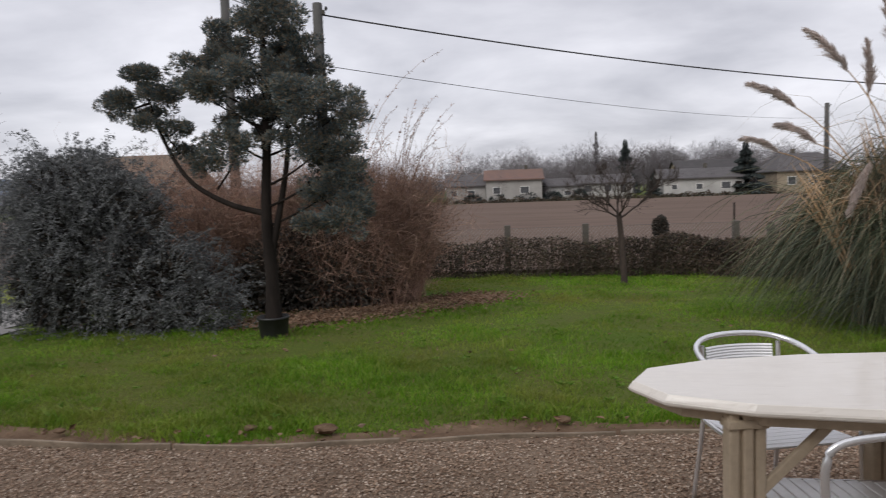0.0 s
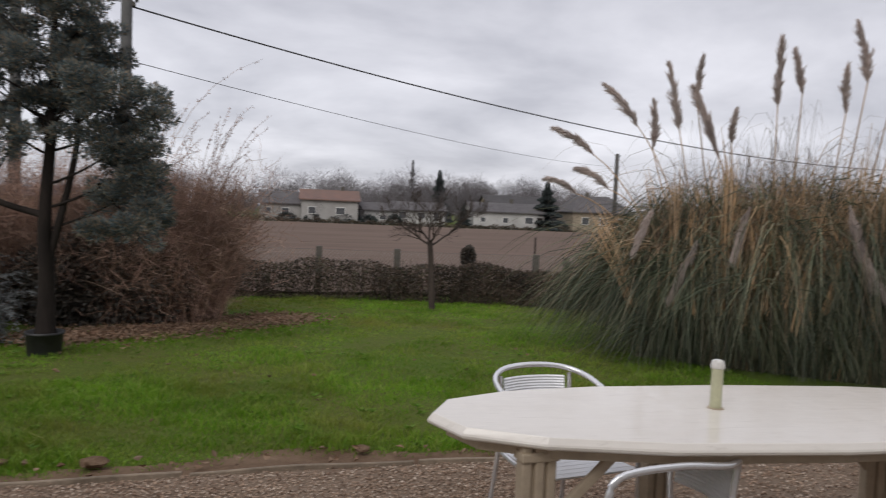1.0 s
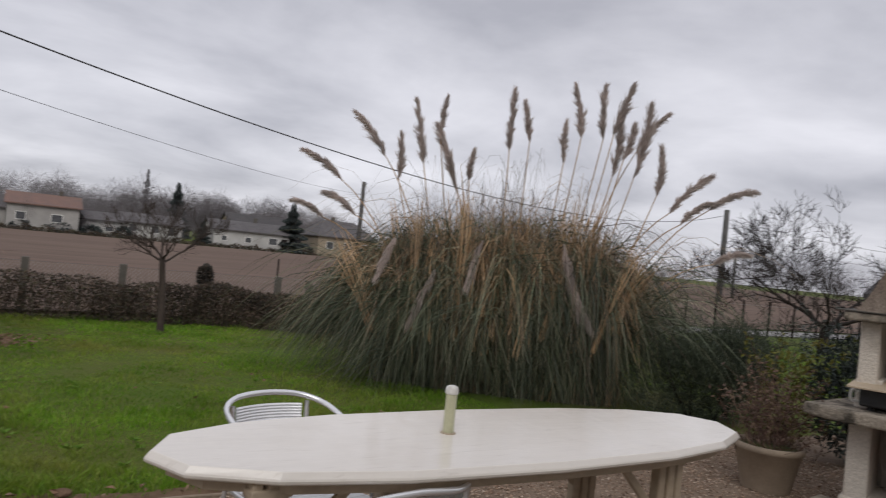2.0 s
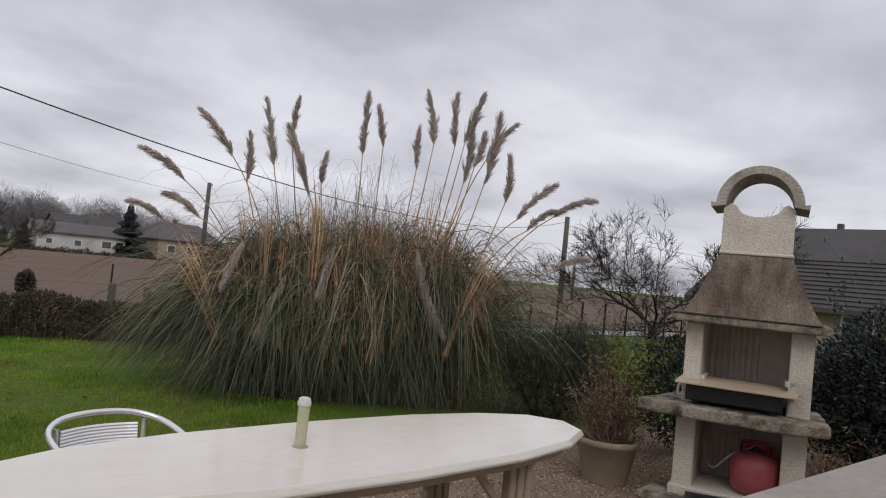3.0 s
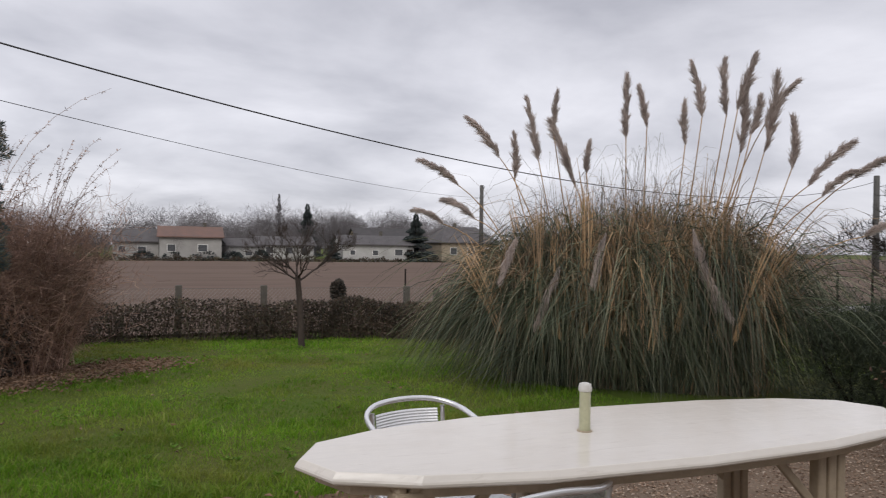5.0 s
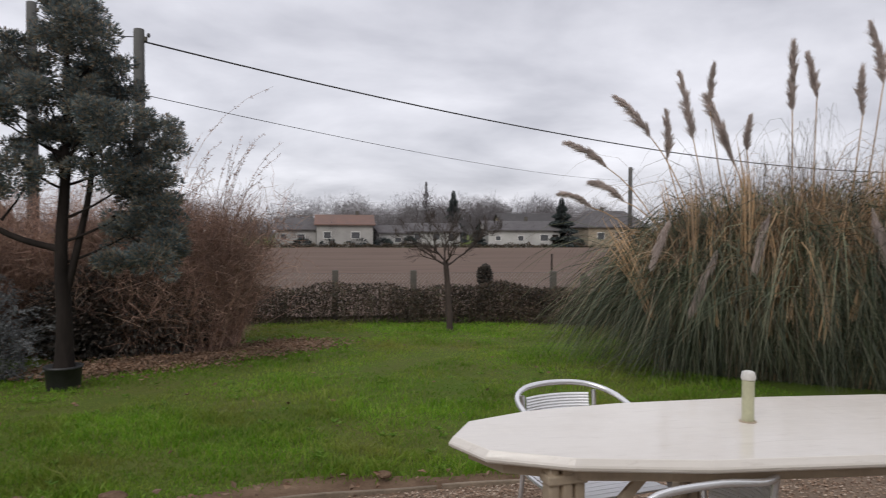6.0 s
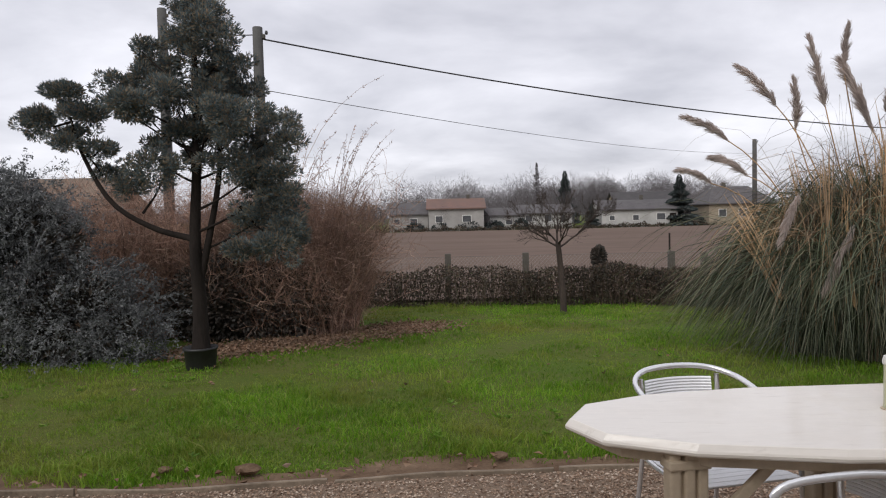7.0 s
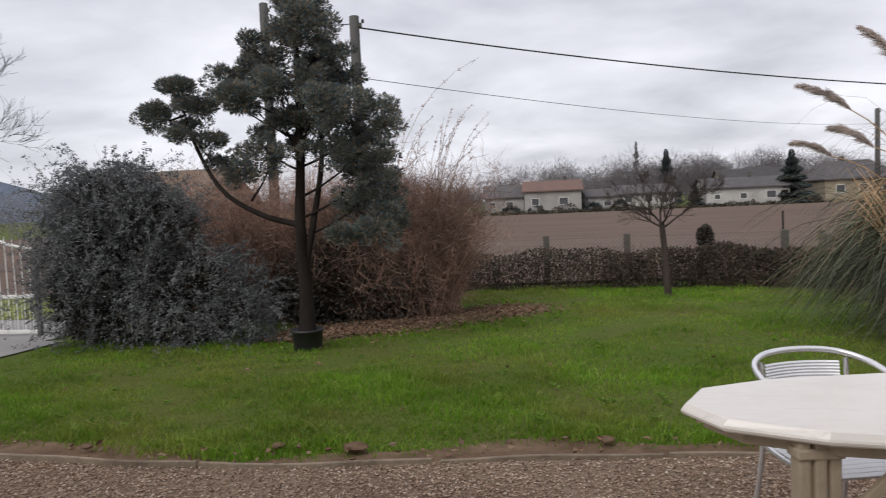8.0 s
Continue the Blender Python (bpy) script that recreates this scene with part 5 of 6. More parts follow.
build_bush("needle_bush", "dense dark green needle leaved bush", (6.75, 5.4), (((0, 0, 0.45), (0.62, 0.6, 0.5), 8000), ((0.25, 0.0, 0.6), (0.42, 0.42, 0.42), 4000), ((-0.5, 0.1, 0.4), (0.5, 0.5, 0.45), 4000)), M_ROSEMARY, 0.085, 0.008, 0.35, upward=0.9, shoots=320)
build_bush("laurel_bush", "small dark leaved laurel by the barbecue", (6.35, 3.75), (((0, 0, 0.55), (0.4, 0.4, 0.5), 3200), ((0.2, -0.3, 0.4), (0.4, 0.4, 0.4), 2400)), M_LAUREL, 0.055, 0.025, 0.4, shoots=40)
build_bush("yellow_shrub", "sparse shrub with yellow green leaves", (5.75, 4.0), (((0, 0, 0.5), (0.2, 0.2, 0.4), 260), ((0.05, 0.05, 0.25), (0.18, 0.18, 0.25), 200)), M_YELLOWLEAF, 0.055, 0.03, 0.0, shoots=14)
build_bush("laurel_hedge", "tall dark evergreen laurel hedge behind the barbecue", (7.15, 1.85), (((0, 0, 0.8), (0.8, 1.1, 0.82), 16000), ((0.1, -0.9, 0.85), (0.8, 0.9, 0.85), 11000), ((0.2, 0.8, 0.6), (0.6, 0.5, 0.6), 5000), ((0.1, -1.9, 0.9), (0.8, 0.9, 0.9), 8000)), M_LAUREL, 0.055, 0.024, 0.5, shoots=70)
# core added inside the hedge; its dark leaves paint the shade there
build_bush("laurel_core", "added dark leaf core, shade inside the laurel hedge put into colour", (7.3, 1.5), (((0, 0, 0.6), (0.55, 1.5, 0.65), 3500),), M_SHADEBUSH, 0.16, 0.09, 0.0)
build_bush("low_bramble", "low brown dead growth under the laurel", (6.25, 1.95), (((0, 0, 0.12), (0.4, 0.8, 0.2), 1500),), M_LITTER, 0.06, 0.012, 0.0, shoots=60)
stump = thing("wooden_stake", "short grey weathered wooden stake by the bush", "stake", (7.75, 5.85, float(ground_z(5.85))))
part("post", box((0.09, 0.09, 0.62), (0, 0, 0.31), bevel=0.012), M_STUMP, stump)


# ---- low wall with coping beside the camera ----
low_wall = tagged(new("low_wall"), "low rendered wall with pale painted coping", "wall", kind="structure")
low_wall.matrix_world = pose(1.5, 0.892, 0, 0, 0, -0.9)
part("coping", box((1.5, 0.17, 0.05), (0.3, 0, 1.125), bevel=0.010), M_COPING, low_wall)
part("wall_body", box((1.46, 0.12, 1.10), (0.3, 0, 0.55)), M_WHITEWALL, low_wall)
# unseen wall added behind the camera; closes the terrace and blocks sky light
house_wall = new("wall_house", bpy.data.meshes.new("wall_house"))
hb = box((16, 0.3, 4.2), (0, -1.6, 2.1))
hb.to_mesh(house_wall.data)
hb.free()
house_wall.data.materials.append(M_WHITEWALL)
tagged(house_wall, "plain cream rendered wall added unseen behind the terrace to close it", "wall", kind="structure")


# ---- houses ----
def build_house(label, at, size, eave, ridge, wall, roof, turn=0.0, windows=(), door=None, chimney=None, hip=0.0, base=None):
    """A gabled or hipped house: its long side faces -y; windows are (x, z, width, height) on that side."""
    w, d = size
    z0 = float(ground_z(at[1])) - 0.05 if base is None else base
    t = thing("house", label, "house", (at[0], at[1], z0), turn, "houses around the field")
    e, r = eave - z0, ridge - z0
    b = bmesh.new()
    lo = [b.verts.new(p) for p in ((-w / 2, -d / 2, 0), (w / 2, -d / 2, 0), (w / 2, d / 2, 0), (-w / 2, d / 2, 0))]
    hi = [b.verts.new((v.co.x, v.co.y, e)) for v in lo]
    for k in range(4):
        b.faces.new((lo[k], lo[(k + 1) % 4], hi[(k + 1) % 4], hi[k]))
    if not hip:
        tops = [b.verts.new((x * w / 2, 0, r - 0.12)) for x in (-1, 1)]
        b.faces.new((hi[3], hi[0], tops[0]))
        b.faces.new((hi[1], hi[2], tops[1]))
    part("wall", b, wall, t)
    o, th = 0.45, 0.16
    rb = bmesh.new()
    for up_ in (0, th):
        drop = (r - e) * o / (d / 2)
        x = w / 2 + 0.35
        c = [rb.verts.new(p) for p in ((-x, -d / 2 - o, e - drop + up_), (x, -d / 2 - o, e - drop + up_), (x, d / 2 + o, e - drop + up_), (-x, d / 2 + o, e - drop + up_))]
        m = [rb.verts.new((sx * (x - hip), 0, r + up_)) for sx in (-1, 1)]
        rb.faces.new((c[0], c[1], m[1], m[0]))
        rb.faces.new((c[2], c[3], m[0], m[1]))
        if hip:
            rb.faces.new((c[1], c[2], m[1]))
            rb.faces.new((c[3], c[0], m[0]))
        if up_ == 0:
            first = c
        else:
            for k in range(4):
                rb.faces.new((first[k], first[(k + 1) % 4], c[(k + 1) % 4], c[k]))
    bmesh.ops.recalc_face_normals(rb, faces=rb.faces)
    part("roof", rb, roof, t)
    for x, z, ww, hh in windows:
        win = part("window", box((ww, 0.08, hh), (0, 0, 0), bevel=0.01), M_WHITEPAINT, t)
        win.location = (x, -d / 2 - 0.01, z)
        part("pane", box((ww - 0.16, 0.03, hh - 0.16), (0, -0.04, 0)), M_GLASS, win)
    if door:
        x, ww, hh = door
        part("door", box((ww, 0.08, hh), (x, -d / 2 - 0.01, hh / 2)), M_BARK, t)
    if chimney:
        x, ww, hh = chimney
        part("chimney", box((ww, ww, hh + 0.5), (x, 0.1, r + hh / 2 - 0.1), bevel=0.03), M_CONCRETE, t)
    return t


build_house("low grey roofed house at the field edge", (-4.6, 113), (6.0, 7), 2.0, 3.6, M_DULLWALL, M_GREYROOF, 0, ((0.8, 1.6, 1.2, 1.0), (-1.8, 1.6, 1.0, 1.0)))
build_house("white house with faded red tiled roof", (2.7, 112), (8.4, 8), 2.7, 4.1, M_DULLWALL, M_REDROOF, 0, ((-2.6, 1.9, 1.2, 1.1), (1.6, 1.9, 1.4, 1.1)), chimney=(2.0, 0.5, 0.6))
build_house("low white outbuilding with pale roof", (9.8, 113), (5.0, 6), 1.5, 2.5, M_FARWALL, M_GREYROOF, 12, ((0.5, 1.2, 1.2, 0.8),))
build_house("long white bungalow behind bare tree", (16.5, 114), (8.5, 7), 1.7, 2.9, M_FARWALL, M_GREYROOF, 0, ((-2.5, 1.7, 1.2, 1.1), (0.5, 1.7, 1.2, 1.1), (2.8, 1.6, 1.0, 1.4)))
build_house("white bungalow with dark grey roof", (30.4, 112), (11.4, 9), 1.95, 3.3, M_FARWALL, M_GREYROOF, 0, ((-4.2, 1.5, 0.9, 0.8), (-0.6, 1.5, 1.0, 0.9), (3.2, 1.6, 1.4, 1.1)), (5.0, 1.0, 2.1), (1.5, 0.5, 0.7))
build_house("ochre house with grey hipped roof", (45.5, 111), (10.0, 9), 2.6, 5.0, M_CREAMWALL, M_GREYROOF, 0, ((-3.0, 1.9, 1.2, 1.2), (0.0, 1.9, 1.2, 1.2), (3.0, 1.9, 1.2, 1.2)), hip=2.6, chimney=(-1.0, 0.5, 0.6))
build_house("further house with a broad grey roof", (39.5, 136), (13.0, 9), 2.8, 5.2, M_CREAMWALL, M_DARKROOF, 0, ((-4, 2.2, 1.2, 1.2), (3, 2.2, 1.2, 1.2)))
build_house("neighbouring house with weathered tan tiled roof", (-14.9, 29.5), (4.0, 6.0), 1.75, 3.15, M_CREAMWALL, M_TANROOF, 0, ((0.5, 1.1, 0.9, 0.9), (2.6, 1.1, 0.7, 0.9)))
barn = build_house("neighbouring house with large dark slate roof", (30.0, 4.0), (18.6, 10.0), 1.6, 4.45, M_CREAMWALL, M_DARKROOF, -90, ((-4, 0.9, 1.0, 1.0), (2, 0.9, 1.0, 1.0)), chimney=(-6.4, 0.22, 0.22))
part("vent_pipe", lathe([(0.13, -0.4), (0.13, 0.75), (0.18, 0.78), (0.18, 0.86), (0.02, 0.95)], 14, (-7.9, -2.9, 3.1)), M_PANEL, barn, "pale vent pipe")
for k_ in range(11):
    y_ = -5.25 + k_ * 0.27
    part("roof_batten", box((18.9, 0.10, 0.05), (0, y_, 1.6 + 2.85 * (1 + y_ / 5.0) + 0.255), (29.7, 0, 0), bevel=0.01), M_DARKROOF, barn)



# ---- far trees and hedgerows ----
def wood(name, label, a, b, count, height, width, mat, seed):
    """A far belt of bare trees: upright forked stems with a haze of twigs."""
    g = np.random.default_rng(seed)
    n = count
    s = g.random(n)[:, None]
    base = np.array(a) * (1 - s) + np.array(b) * s
    base = np.concatenate([base + g.normal(0, width, (n, 2)), ground_z(base[:, 1])[:, None]], 1)
    h = height * g.uniform(0.55, 1.1, n) * (0.8 + 0.25 * np.sin(s[:, 0] * 23) + 0.12 * np.sin(s[:, 0] * 61))
    sets = []
    m = 400 if height > 8.5 else 200 if height > 3 else 56
    r0, hh = np.repeat(base, m, 0), np.repeat(h, m)
    d = unit(g.normal(size=(n * m, 3)))
    rad = g.random(n * m) ** 0.38
    broad = np.repeat(g.uniform(0.17, 0.30, n), m)
    st = r0 + np.stack([d[:, 0] * rad * hh * broad, d[:, 1] * rad * hh * broad, hh * (0.62 + 0.33 * d[:, 2] * rad)], -1)
    en = st + (d * [1, 1, 0.7] + [0, 0, 0.35] + g.normal(0, 0.5, d.shape)) * (hh * g.uniform(0.03, 0.08, n * m))[:, None]
    wd = height * 0.0034
    sets.append(ribbons(np.stack([st, en], 1), np.array([[wd, wd * 0.4]]) * np.ones((n * m, 1)), np.array([0, 1.0, 0])))
    top = base + np.stack([0 * h, 0 * h, h * 0.8], -1)
    sets.append(ribbons(np.stack([base - [0, 0, 0.3], (base + top) / 2, top], 1), np.array([[wd * 3, wd * 2, wd]]) * np.ones((n, 1)), np.array([0, 1.0, 0])))
    ob = new(name, mesh_of(name, *merged(*sets), mat))
    return tagged(ob, label, "woodland", kind="stuff")


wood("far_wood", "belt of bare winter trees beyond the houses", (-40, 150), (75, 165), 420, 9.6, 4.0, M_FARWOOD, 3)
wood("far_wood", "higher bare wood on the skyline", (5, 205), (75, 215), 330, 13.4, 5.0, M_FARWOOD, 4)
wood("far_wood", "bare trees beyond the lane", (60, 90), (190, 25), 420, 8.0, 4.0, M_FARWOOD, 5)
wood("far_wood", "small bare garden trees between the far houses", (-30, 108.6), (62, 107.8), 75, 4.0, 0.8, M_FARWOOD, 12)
wood("far_scrub", "brown scrub along the far edge of the field", (-45, 107.6), (70, 106.8), 900, 0.75, 0.5, M_HEDGE, 6)
wood("far_scrub", "brown scrub beyond the lane", (34, 54), (110, 24), 560, 2.0, 1.5, M_HEDGE, 8)
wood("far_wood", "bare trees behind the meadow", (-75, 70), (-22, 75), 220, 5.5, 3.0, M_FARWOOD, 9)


def build_far_conifer(label, at, height, width, mat=None, base=None, n=7500, rise=-0.25, taper=0.6):
    z0 = float(ground_z(at[1])) if base is None else base
    t = thing("fir_tree", label, "tree", (at[0], at[1], z0))
    h = height - z0
    part("trunk", lathe([(width * 0.04, -0.1), (width * 0.006, h * 0.95)], 8), M_BARK, t)
    f = R.random(n) ** taper
    z = h * (0.04 + 0.96 * (1 - f))
    tier = 0.75 + 0.25 * np.sin(z / h * 42)
    a = R.uniform(0, 2 * np.pi, n)
    rr = width / 2 * (0.02 + f) * tier * R.uniform(0.35, 0.95, n)
    p = np.stack([np.cos(a) * rr, np.sin(a) * rr, z], -1)
    d = np.stack([np.cos(a), np.sin(a), 0 * a + rise], -1)
    part("crown", mesh_of("crown", *leaves(p, d, 0.03 * h + 0.28 * rr, 0.016 * h + 0.13 * rr), mat or M_FAREVER), mat or M_FAREVER, t)
    return t


build_far_conifer("dense dark fir between the houses", (36.9, 109), 7.15, 6.2)
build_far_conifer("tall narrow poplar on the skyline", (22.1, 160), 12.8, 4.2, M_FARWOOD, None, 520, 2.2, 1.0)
build_far_conifer("narrow dark conifer on the skyline", (28.05, 158), 11.1, 6.0)
build_far_conifer("clipped dark evergreen by the white house", (23.4, 108.6), 2.9, 2.6)
for x_, w_s, h_s in ((33.2, 1.5, 1.2), (0.2, 3.0, 1.2), (4.6, 3.4, 1.4), (-3.6, 2.6, 1.1), (12.6, 2.0, 1.4), (8.5, 2.6, 1.2), (47, 4.0, 1.5), (41.5, 3.0, 1.2)):
    sh = thing("garden_shrub", "dark rounded garden shrub by the houses", "shrub", (x_, 108.8, float(ground_z(108.8))), group="shrubs by the houses")
    p_, o_ = in_blob(420, (0, 0, h_s * 0.5), (w_s / 2, w_s / 2, h_s * 0.55), 0.5)
    part("foliage", mesh_of("foliage", *leaves(p_, o_, 0.4, 0.25), M_FAREVER), M_FAREVER, sh)

hill_x = np.linspace(-3200, 200, 60)
hv, hf = [], []
for k_, x_ in enumerate(hill_x):
    top_z = 120 + 55 * math.sin(x_ * 0.0021 + 1.2) + 22 * math.sin(x_ * 0.0071)
    fade = min(1.0, max(0.02, (-500 - x_) / 900))
    hv += [(x_, 2600, -15), (x_, 2800, top_z * fade * 1.15), (x_, 3300, -15)]
for k_ in range(59):
    a_ = k_ * 3
    hf += [(a_, a_ + 3, a_ + 4, a_ + 1), (a_ + 1, a_ + 4, a_ + 5, a_ + 2)]
tagged(new("far_hill", mesh_of("far_hill", hv, hf, M_HILL, True)), "wooded hill on the skyline, blue haze put into its colour", "hill", kind="structure")
build_bare_tree("roadside_tree", "tall bare tree beyond the gate", (-21.7, 20.0), 7.8, 2.6, 0.02, 21, 6, 0.6, 4, 0.18, 0.9, 0.66, 0.12, 0.008)


# ---- gate ----
def build_gate():
    t = thing("garden_gate", "white painted metal bar gate across the driveway", "gate", (-6.45, 9.2, float(ground_z(9.2))))
    part("gate_post", box((0.06, 0.06, 1.2), (0.03, 0, 0.6), bevel=0.01), M_POLE, t)
    top = spline([(0, 0, 1.18), (-0.35, 0, 1.26), (-0.75, 0, 1.42), (-1.3, 0, 1.55), (-2.4, 0, 1.62)], 24)
    part("top_rail", tube_mesh("top_rail", [(top, 0.022)], M_WHITEPAINT, 8), M_WHITEPAINT, t)
    for z in (0.55, 0.07):
        part("rail", box((2.4, 0.035, 0.05), (-1.2, 0, z), bevel=0.006), M_WHITEPAINT, t)
    for k in range(21):
        x = -0.06 - k * 0.115
        z = float(np.interp(-x, -top[:, 0], top[:, 2])) + 0.09
        bar = part("bar", tube_mesh("bar", [(np.array([(0, 0, 0.06), (0, 0, z - 0.05), (0, 0, z)]), np.array([0.007, 0.007, 0.002]))], M_WHITEPAINT, 6), M_WHITEPAINT, t)
        bar.location = (x, 0, 0)
    for k in range(20):
        bar = part("thin_bar", tube_mesh("thin_bar", [(np.array([(0, 0, 0.07), (0, 0, 0.55)]), 0.004)], M_WHITEPAINT, 4), M_WHITEPAINT, t)
        bar.location = (-0.0025 - k * 0.115, 0.012, 0)
    return t


build_gate()

lane_fence = thing("lane_fence", "thin wire fence posts along the lane", "fence", (0, 16.1, float(ground_z(16.1))))
for k_ in range(14):
    lp = part("post", lathe([(0.04, -0.05), (0.035, 1.25)], 8), M_BARK, lane_fence)
    lp.location = (16 + k_ * 1.45, 0, 0)
for z_ in (0.5, 1.1):
    part("wire", tube_mesh("wire", [(np.array([(15, 0, z_), (36, 0, z_)]), 0.006)], M_WIRE, 4), M_WIRE, lane_fence)


# ---- edging of the gravel ----
edging = tagged(new("edging"), "weathered concrete edging strips between gravel and lawn", "edging", kind="structure")
for x0, x1, lift_ in ((-5.0, -3.05, 0.0), (-3.02, -1.62, 0.004), (-1.6, -0.32, 0.0), (-0.28, 0.9, -0.012), (0.93, 2.3, -0.008), (2.33, 3.6, -0.01)):
    xs_ = np.linspace(x0, x1, 15)
    b_ = bmesh.new()
    rows_ = []
    for dy, dz in ((-0.010, -0.05), (-0.010, 0.000), (-0.006, 0.005), (0.006, 0.005), (0.010, 0.000), (0.010, -0.05)):
        rows_.append([b_.verts.new((x, float(edge_y(x)) + 0.012 * math.sin(x * 3.1) + dy, 0.02 + lift_ + dz + 0.004 * math.sin(x * 7) + 0.005 * math.sin(x * 2.3 + 1))) for x in xs_])
    for lo_, hi_ in zip(rows_, rows_[1:]):
        for q in range(14):
            b_.faces.new((lo_[q], lo_[q + 1], hi_[q + 1], hi_[q]))
    b_.faces.new([r_[0] for r_ in rows_])
    b_.faces.new([r_[-1] for r_ in rows_][::-1])
    bmesh.ops.recalc_face_normals(b_, faces=b_.faces)
    part("strip", b_, M_EDGING, edging)


# ---- gravel stones, grass and dead leaves ----
def stones(n, xs, ys, size):
    x, y = R.uniform(*xs, n), R.uniform(*ys, n)
    keep = y < edge_y(x) + R.normal(0, 0.02, n) - 0.02
    x, y = x[keep], y[keep]
    n = len(x)
    pebble = np.array([(1, 0, 0), (0, 1, 0), (-1, 0, 0), (0, -1, 0), (0.15, 0.1, 1), (0, 0, -1)], float)
    tri = np.array([(0, 1, 4), (1, 2, 4), (2, 3, 4), (3, 0, 4), (1, 0, 5), (2, 1, 5), (3, 2, 5), (0, 3, 5)])
    a, s = R.uniform(0, 2 * np.pi, n), R.uniform(*size, n)
    v = (pebble[None] + R.normal(0, 0.2, (n, 6, 3))) * (s[:, None] * np.stack([np.ones(n), R.uniform(0.55, 0.95, n), R.uniform(0.4, 0.75, n)], -1))[:, None]
    c, sn = np.cos(a)[:, None], np.sin(a)[:, None]
    v = np.stack([v[..., 0] * c - v[..., 1] * sn + x[:, None], v[..., 0] * sn + v[..., 1] * c + y[:, None], v[..., 2] + (0.014 + R.uniform(-0.002, 0.010, n))[:, None] + ground_z(y)[:, None]], -1)
    return v.reshape(-1, 3), (np.arange(n)[:, None, None] * 6 + tri[None]).reshape(-1, 3)


sv, sf = merged(stones(52000, (-3.6, 2.2), (2.8, 4.4), (0.0038, 0.0098)), stones(27000, (1.2, 6.2), (2.2, 5.0), (0.0045, 0.011)))
tagged(new("gravel_stones", mesh_of("gravel_stones", sv, sf, M_STONES)), "loose brown and beige pea gravel", "gravel", kind="stuff")


def blades(n, xs, ys, height, width, near=0.0, keep=None):
    x = R.uniform(*xs, n)
    u = R.random(n)
    y = ys[0] * (ys[1] / ys[0]) ** u
    ok = y > edge_y(x) + 0.19 + 0.09 * np.sin(2.1 * x + 1) + 0.04 * np.sin(6.3 * x) + R.uniform(-0.05, 0.12, n) + near
    if keep:
        ok &= keep(x, y)
    x, y = x[ok], y[ok]
    n = len(x)
    patch = np.sin(x * 1.7 + 1.3 * np.sin(y * 1.1)) * np.sin(y * 1.9 + np.sin(x * 2.3))
    h = R.uniform(*height, n) * (1.0 + 0.6 * patch) * (0.7 + 0.6 * (np.sin(x * 7.1 + 2 * np.sin(y * 5)) * np.sin(y * 8.3 + x) > 0.2))
    b = np.stack([x, y, ground_z(y) - 0.005], -1)
    lean = R.normal(0, 0.42, (n, 2)) * h[:, None]
    m = b + np.concatenate([lean * 0.35, (h * 0.6)[:, None]], 1)
    e = b + np.concatenate([lean, h[:, None] * 0.92], 1)
    w = R.uniform(*width, n)[:, None] * np.array([[1.0, 0.85, 0.15]]) * np.maximum(1, y / 6)[:, None]
    return ribbons(np.stack([b, m, e], 1), w)


lawn_here = lambda x, y: (x > -5.6 - 0.12 * (y - 8)) & ((y < 8.0) | (x > -3.2) | (y < 9)) & ~((x < -1.0) & (y > 9.0 + 1.5 * (x + 2.6).clip(0)))
gv, gf = merged(blades(150000, (-5.6, 4.6), (4.2, 14.4), (0.02, 0.055), (0.003, 0.006), keep=lawn_here), blades(30000, (-4.5, 3.6), (4.2, 6.5), (0.035, 0.08), (0.003, 0.006), 0.05),
                blades(9000, (8.0, 20.0), (6.0, 16.0), (0.05, 0.10), (0.008, 0.014)), blades(7000, (-4.0, 3.4), (4.15, 4.9), (0.04, 0.09), (0.005, 0.009), -0.05))
tagged(new("lawn_grass", mesh_of("lawn_grass", gv, gf, M_GRASS)), "short bright green winter grass with yellowed patches", "grass", kind="stuff")


def litter(n, places):
    p = places(n)
    d = R.normal(size=(n, 3)) * [1, 1, 0.25]
    return leaves(p, d, R.uniform(0.03, 0.065, n), R.uniform(0.02, 0.04, n), 0.3)


def by_thicket(n):
    s = R.random(n)
    x = -2.6 + 2.7 * s + R.normal(0, 0.3, n)
    y = 8.75 + 2.2 * s ** 1.4 + R.normal(0, 0.3, n)
    return np.stack([x, y, ground_z(y) + 0.03 + R.random(n) * 0.03], -1)


def over_lawn(n):
    x, y = R.uniform(-4, 3.5, n), R.uniform(4.6, 13.5, n)
    return np.stack([x, y, ground_z(y) + 0.045 + R.random(n) * 0.02], -1)


def on_border(n):
    x = R.uniform(-3.5, 3.4, n)
    y = edge_y(x) + R.uniform(0.03, 0.22, n)
    return np.stack([x, y, 0.015 + R.random(n) * 0.02], -1)


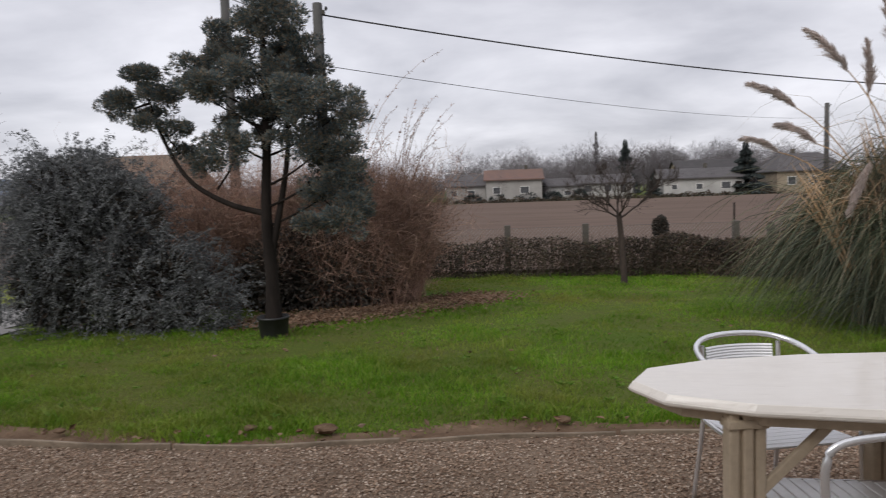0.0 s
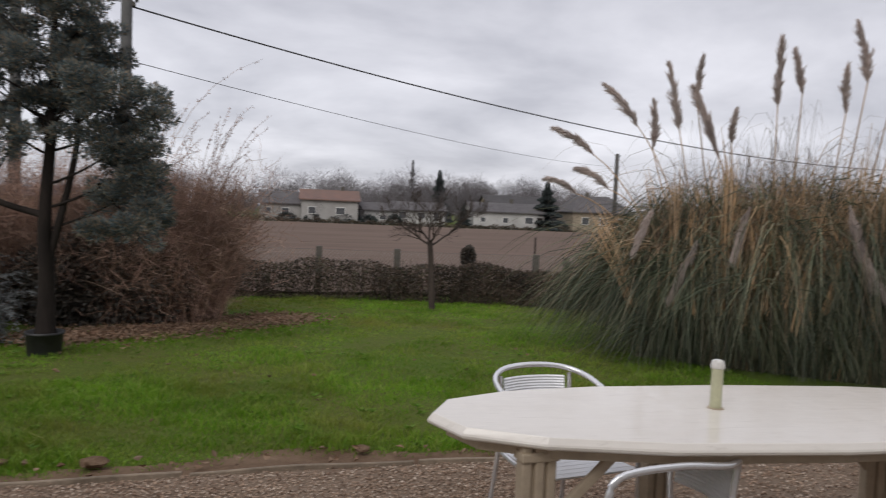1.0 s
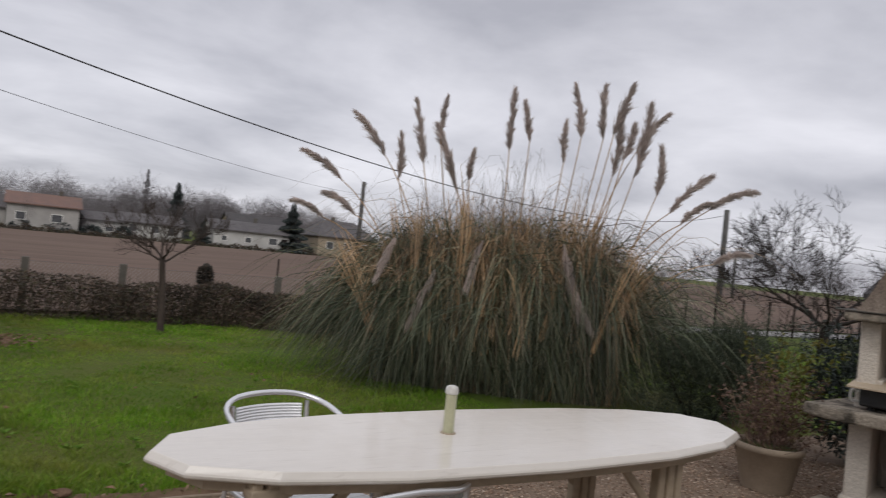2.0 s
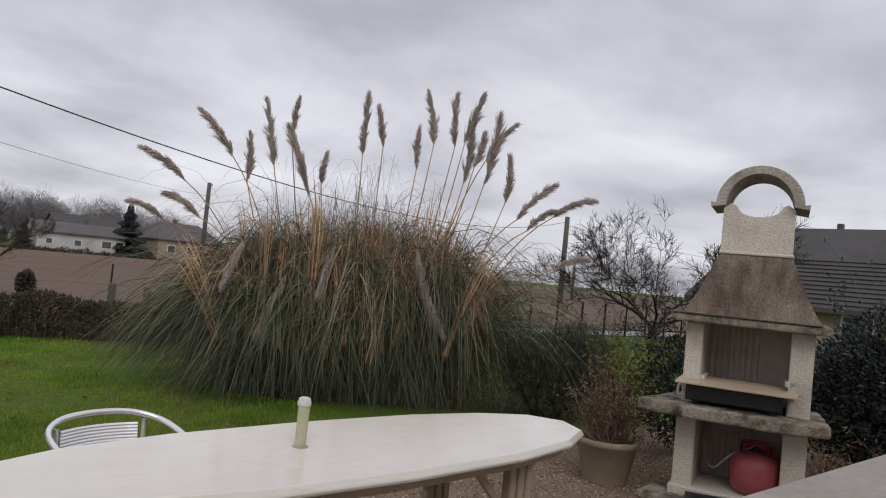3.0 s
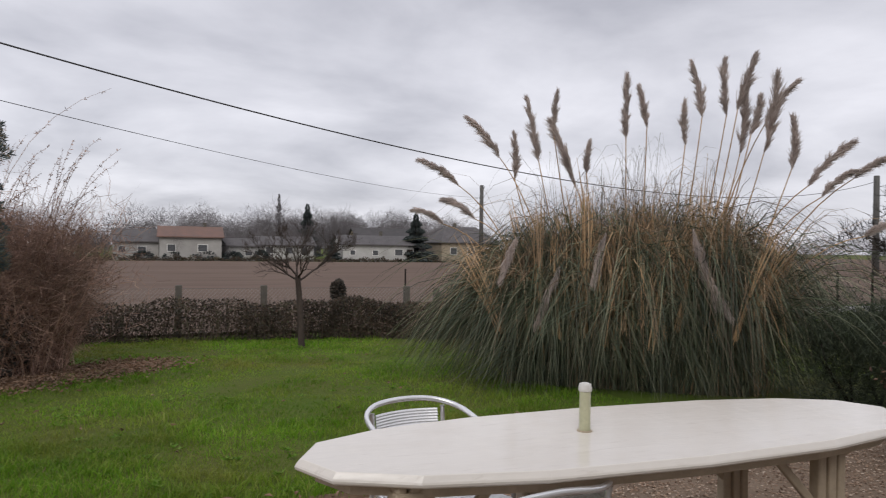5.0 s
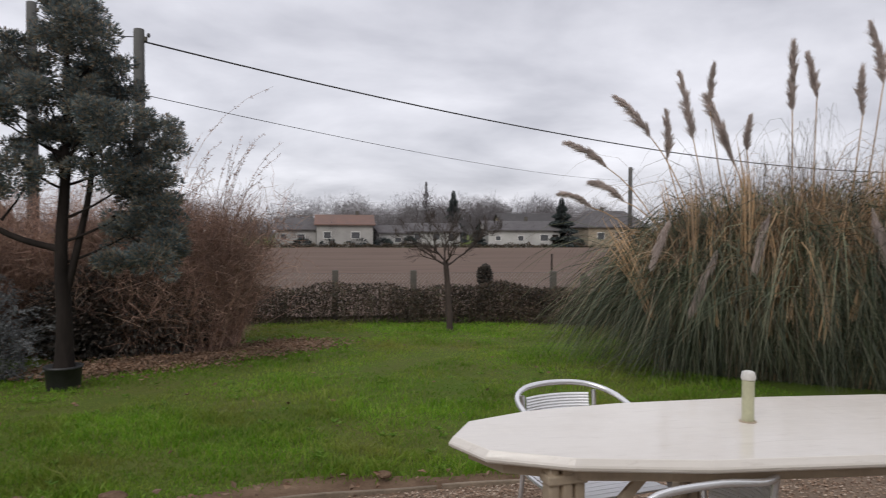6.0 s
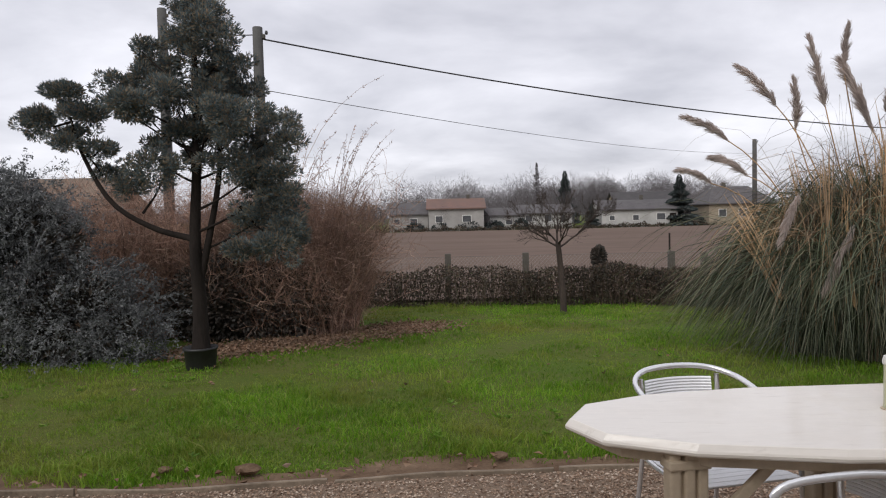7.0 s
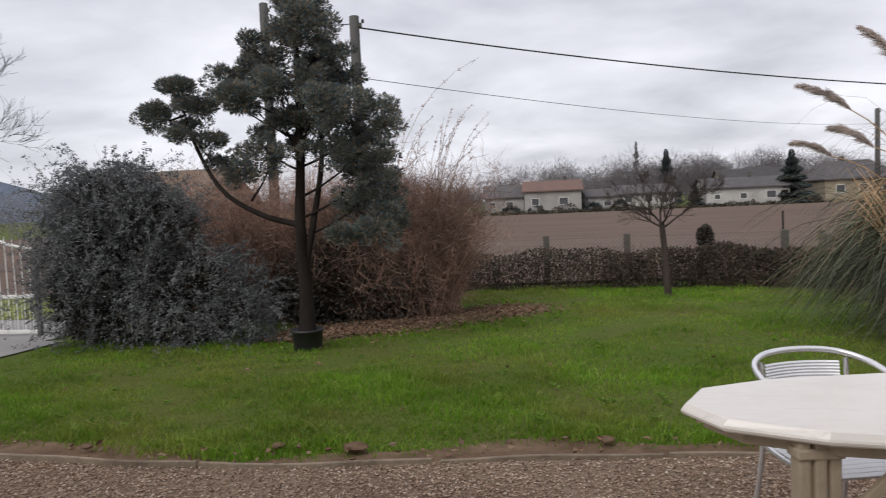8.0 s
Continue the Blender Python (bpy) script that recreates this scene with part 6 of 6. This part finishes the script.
lv_, lf_ = merged(litter(7000, by_thicket), litter(80, over_lawn), litter(110, on_border))
tagged(new("dead_leaves", mesh_of("dead_leaves", lv_, lf_, M_LITTER)), "fallen brown leaves on grass and soil", "leaves", kind="stuff")
for x_, y_, s_ in ((-0.79, 4.36, 0.055), (0.63, 4.50, 0.04), (-1.25, 4.38, 0.035), (-2.45, 4.36, 0.03)):
    clod = bmesh.new()
    bmesh.ops.create_icosphere(clod, subdivisions=2, radius=s_)
    for v_ in clod.verts:
        v_.co = Vector((v_.co.x * 1.3, v_.co.y * 0.9, v_.co.z * 0.55)) * (1 + 0.35 * noise.noise(v_.co * 22 + Vector((x_, 0, 0))))
    me_ = bpy.data.meshes.new("earth_clod")
    clod.to_mesh(me_)
    clod.free()
    me_.materials.append(M_SOIL)
    cl = tagged(new("earth_clod", me_), "lump of dark earth at the lawn edge", "earth", group="clods at the lawn edge")
    cl.location = (x_, y_, 0.02)


# ---- broad leaved weeds in the lawn ----
def weeds(n):
    sets = []
    for _ in range(n):
        x, y = R.uniform(-4.2, 3.0), R.uniform(4.65, 8.0)
        if not lawn_here(np.array([x]), np.array([y]))[0] or y < edge_y(x) + 0.3:
            continue
        m = int(R.integers(7, 15))
        a = R.uniform(0, 2 * np.pi, m)
        d = np.stack([np.cos(a), np.sin(a), R.uniform(0.25, 0.8, m)], -1)
        p = np.tile([[x, y, float(ground_z(y)) + 0.015]], (m, 1)) + R.normal(0, 0.012, (m, 3)) * [1, 1, 0]
        sets.append(leaves(p, d, R.uniform(0.025, 0.055, m), R.uniform(0.012, 0.022, m)))
    return merged(*sets)


tagged(new("lawn_weeds", mesh_of("lawn_weeds", *weeds(120), M_WEED)), "broad leaved weeds scattered in the lawn", "weeds", kind="stuff")


# ---- clipped growth at the foot of the far houses ----
n_ = 9000
fx_ = R.uniform(-40, 66, n_)
fh_ = 0.5 + 0.15 * np.sin(fx_ * 0.7) + 0.2 * np.sin(fx_ * 2.3)
fp_ = np.stack([fx_, 106.9 + R.normal(0, 0.3, n_), ground_z(106.9) + fh_ * R.random(n_)], -1)
tagged(new("far_hedgerow", mesh_of("far_hedgerow", *leaves(fp_, R.normal(size=(n_, 3)), R.uniform(0.2, 0.4, n_), R.uniform(0.12, 0.2, n_)), M_HEDGE)), "dark brown hedgerow between field and houses", "hedgerow", kind="stuff")
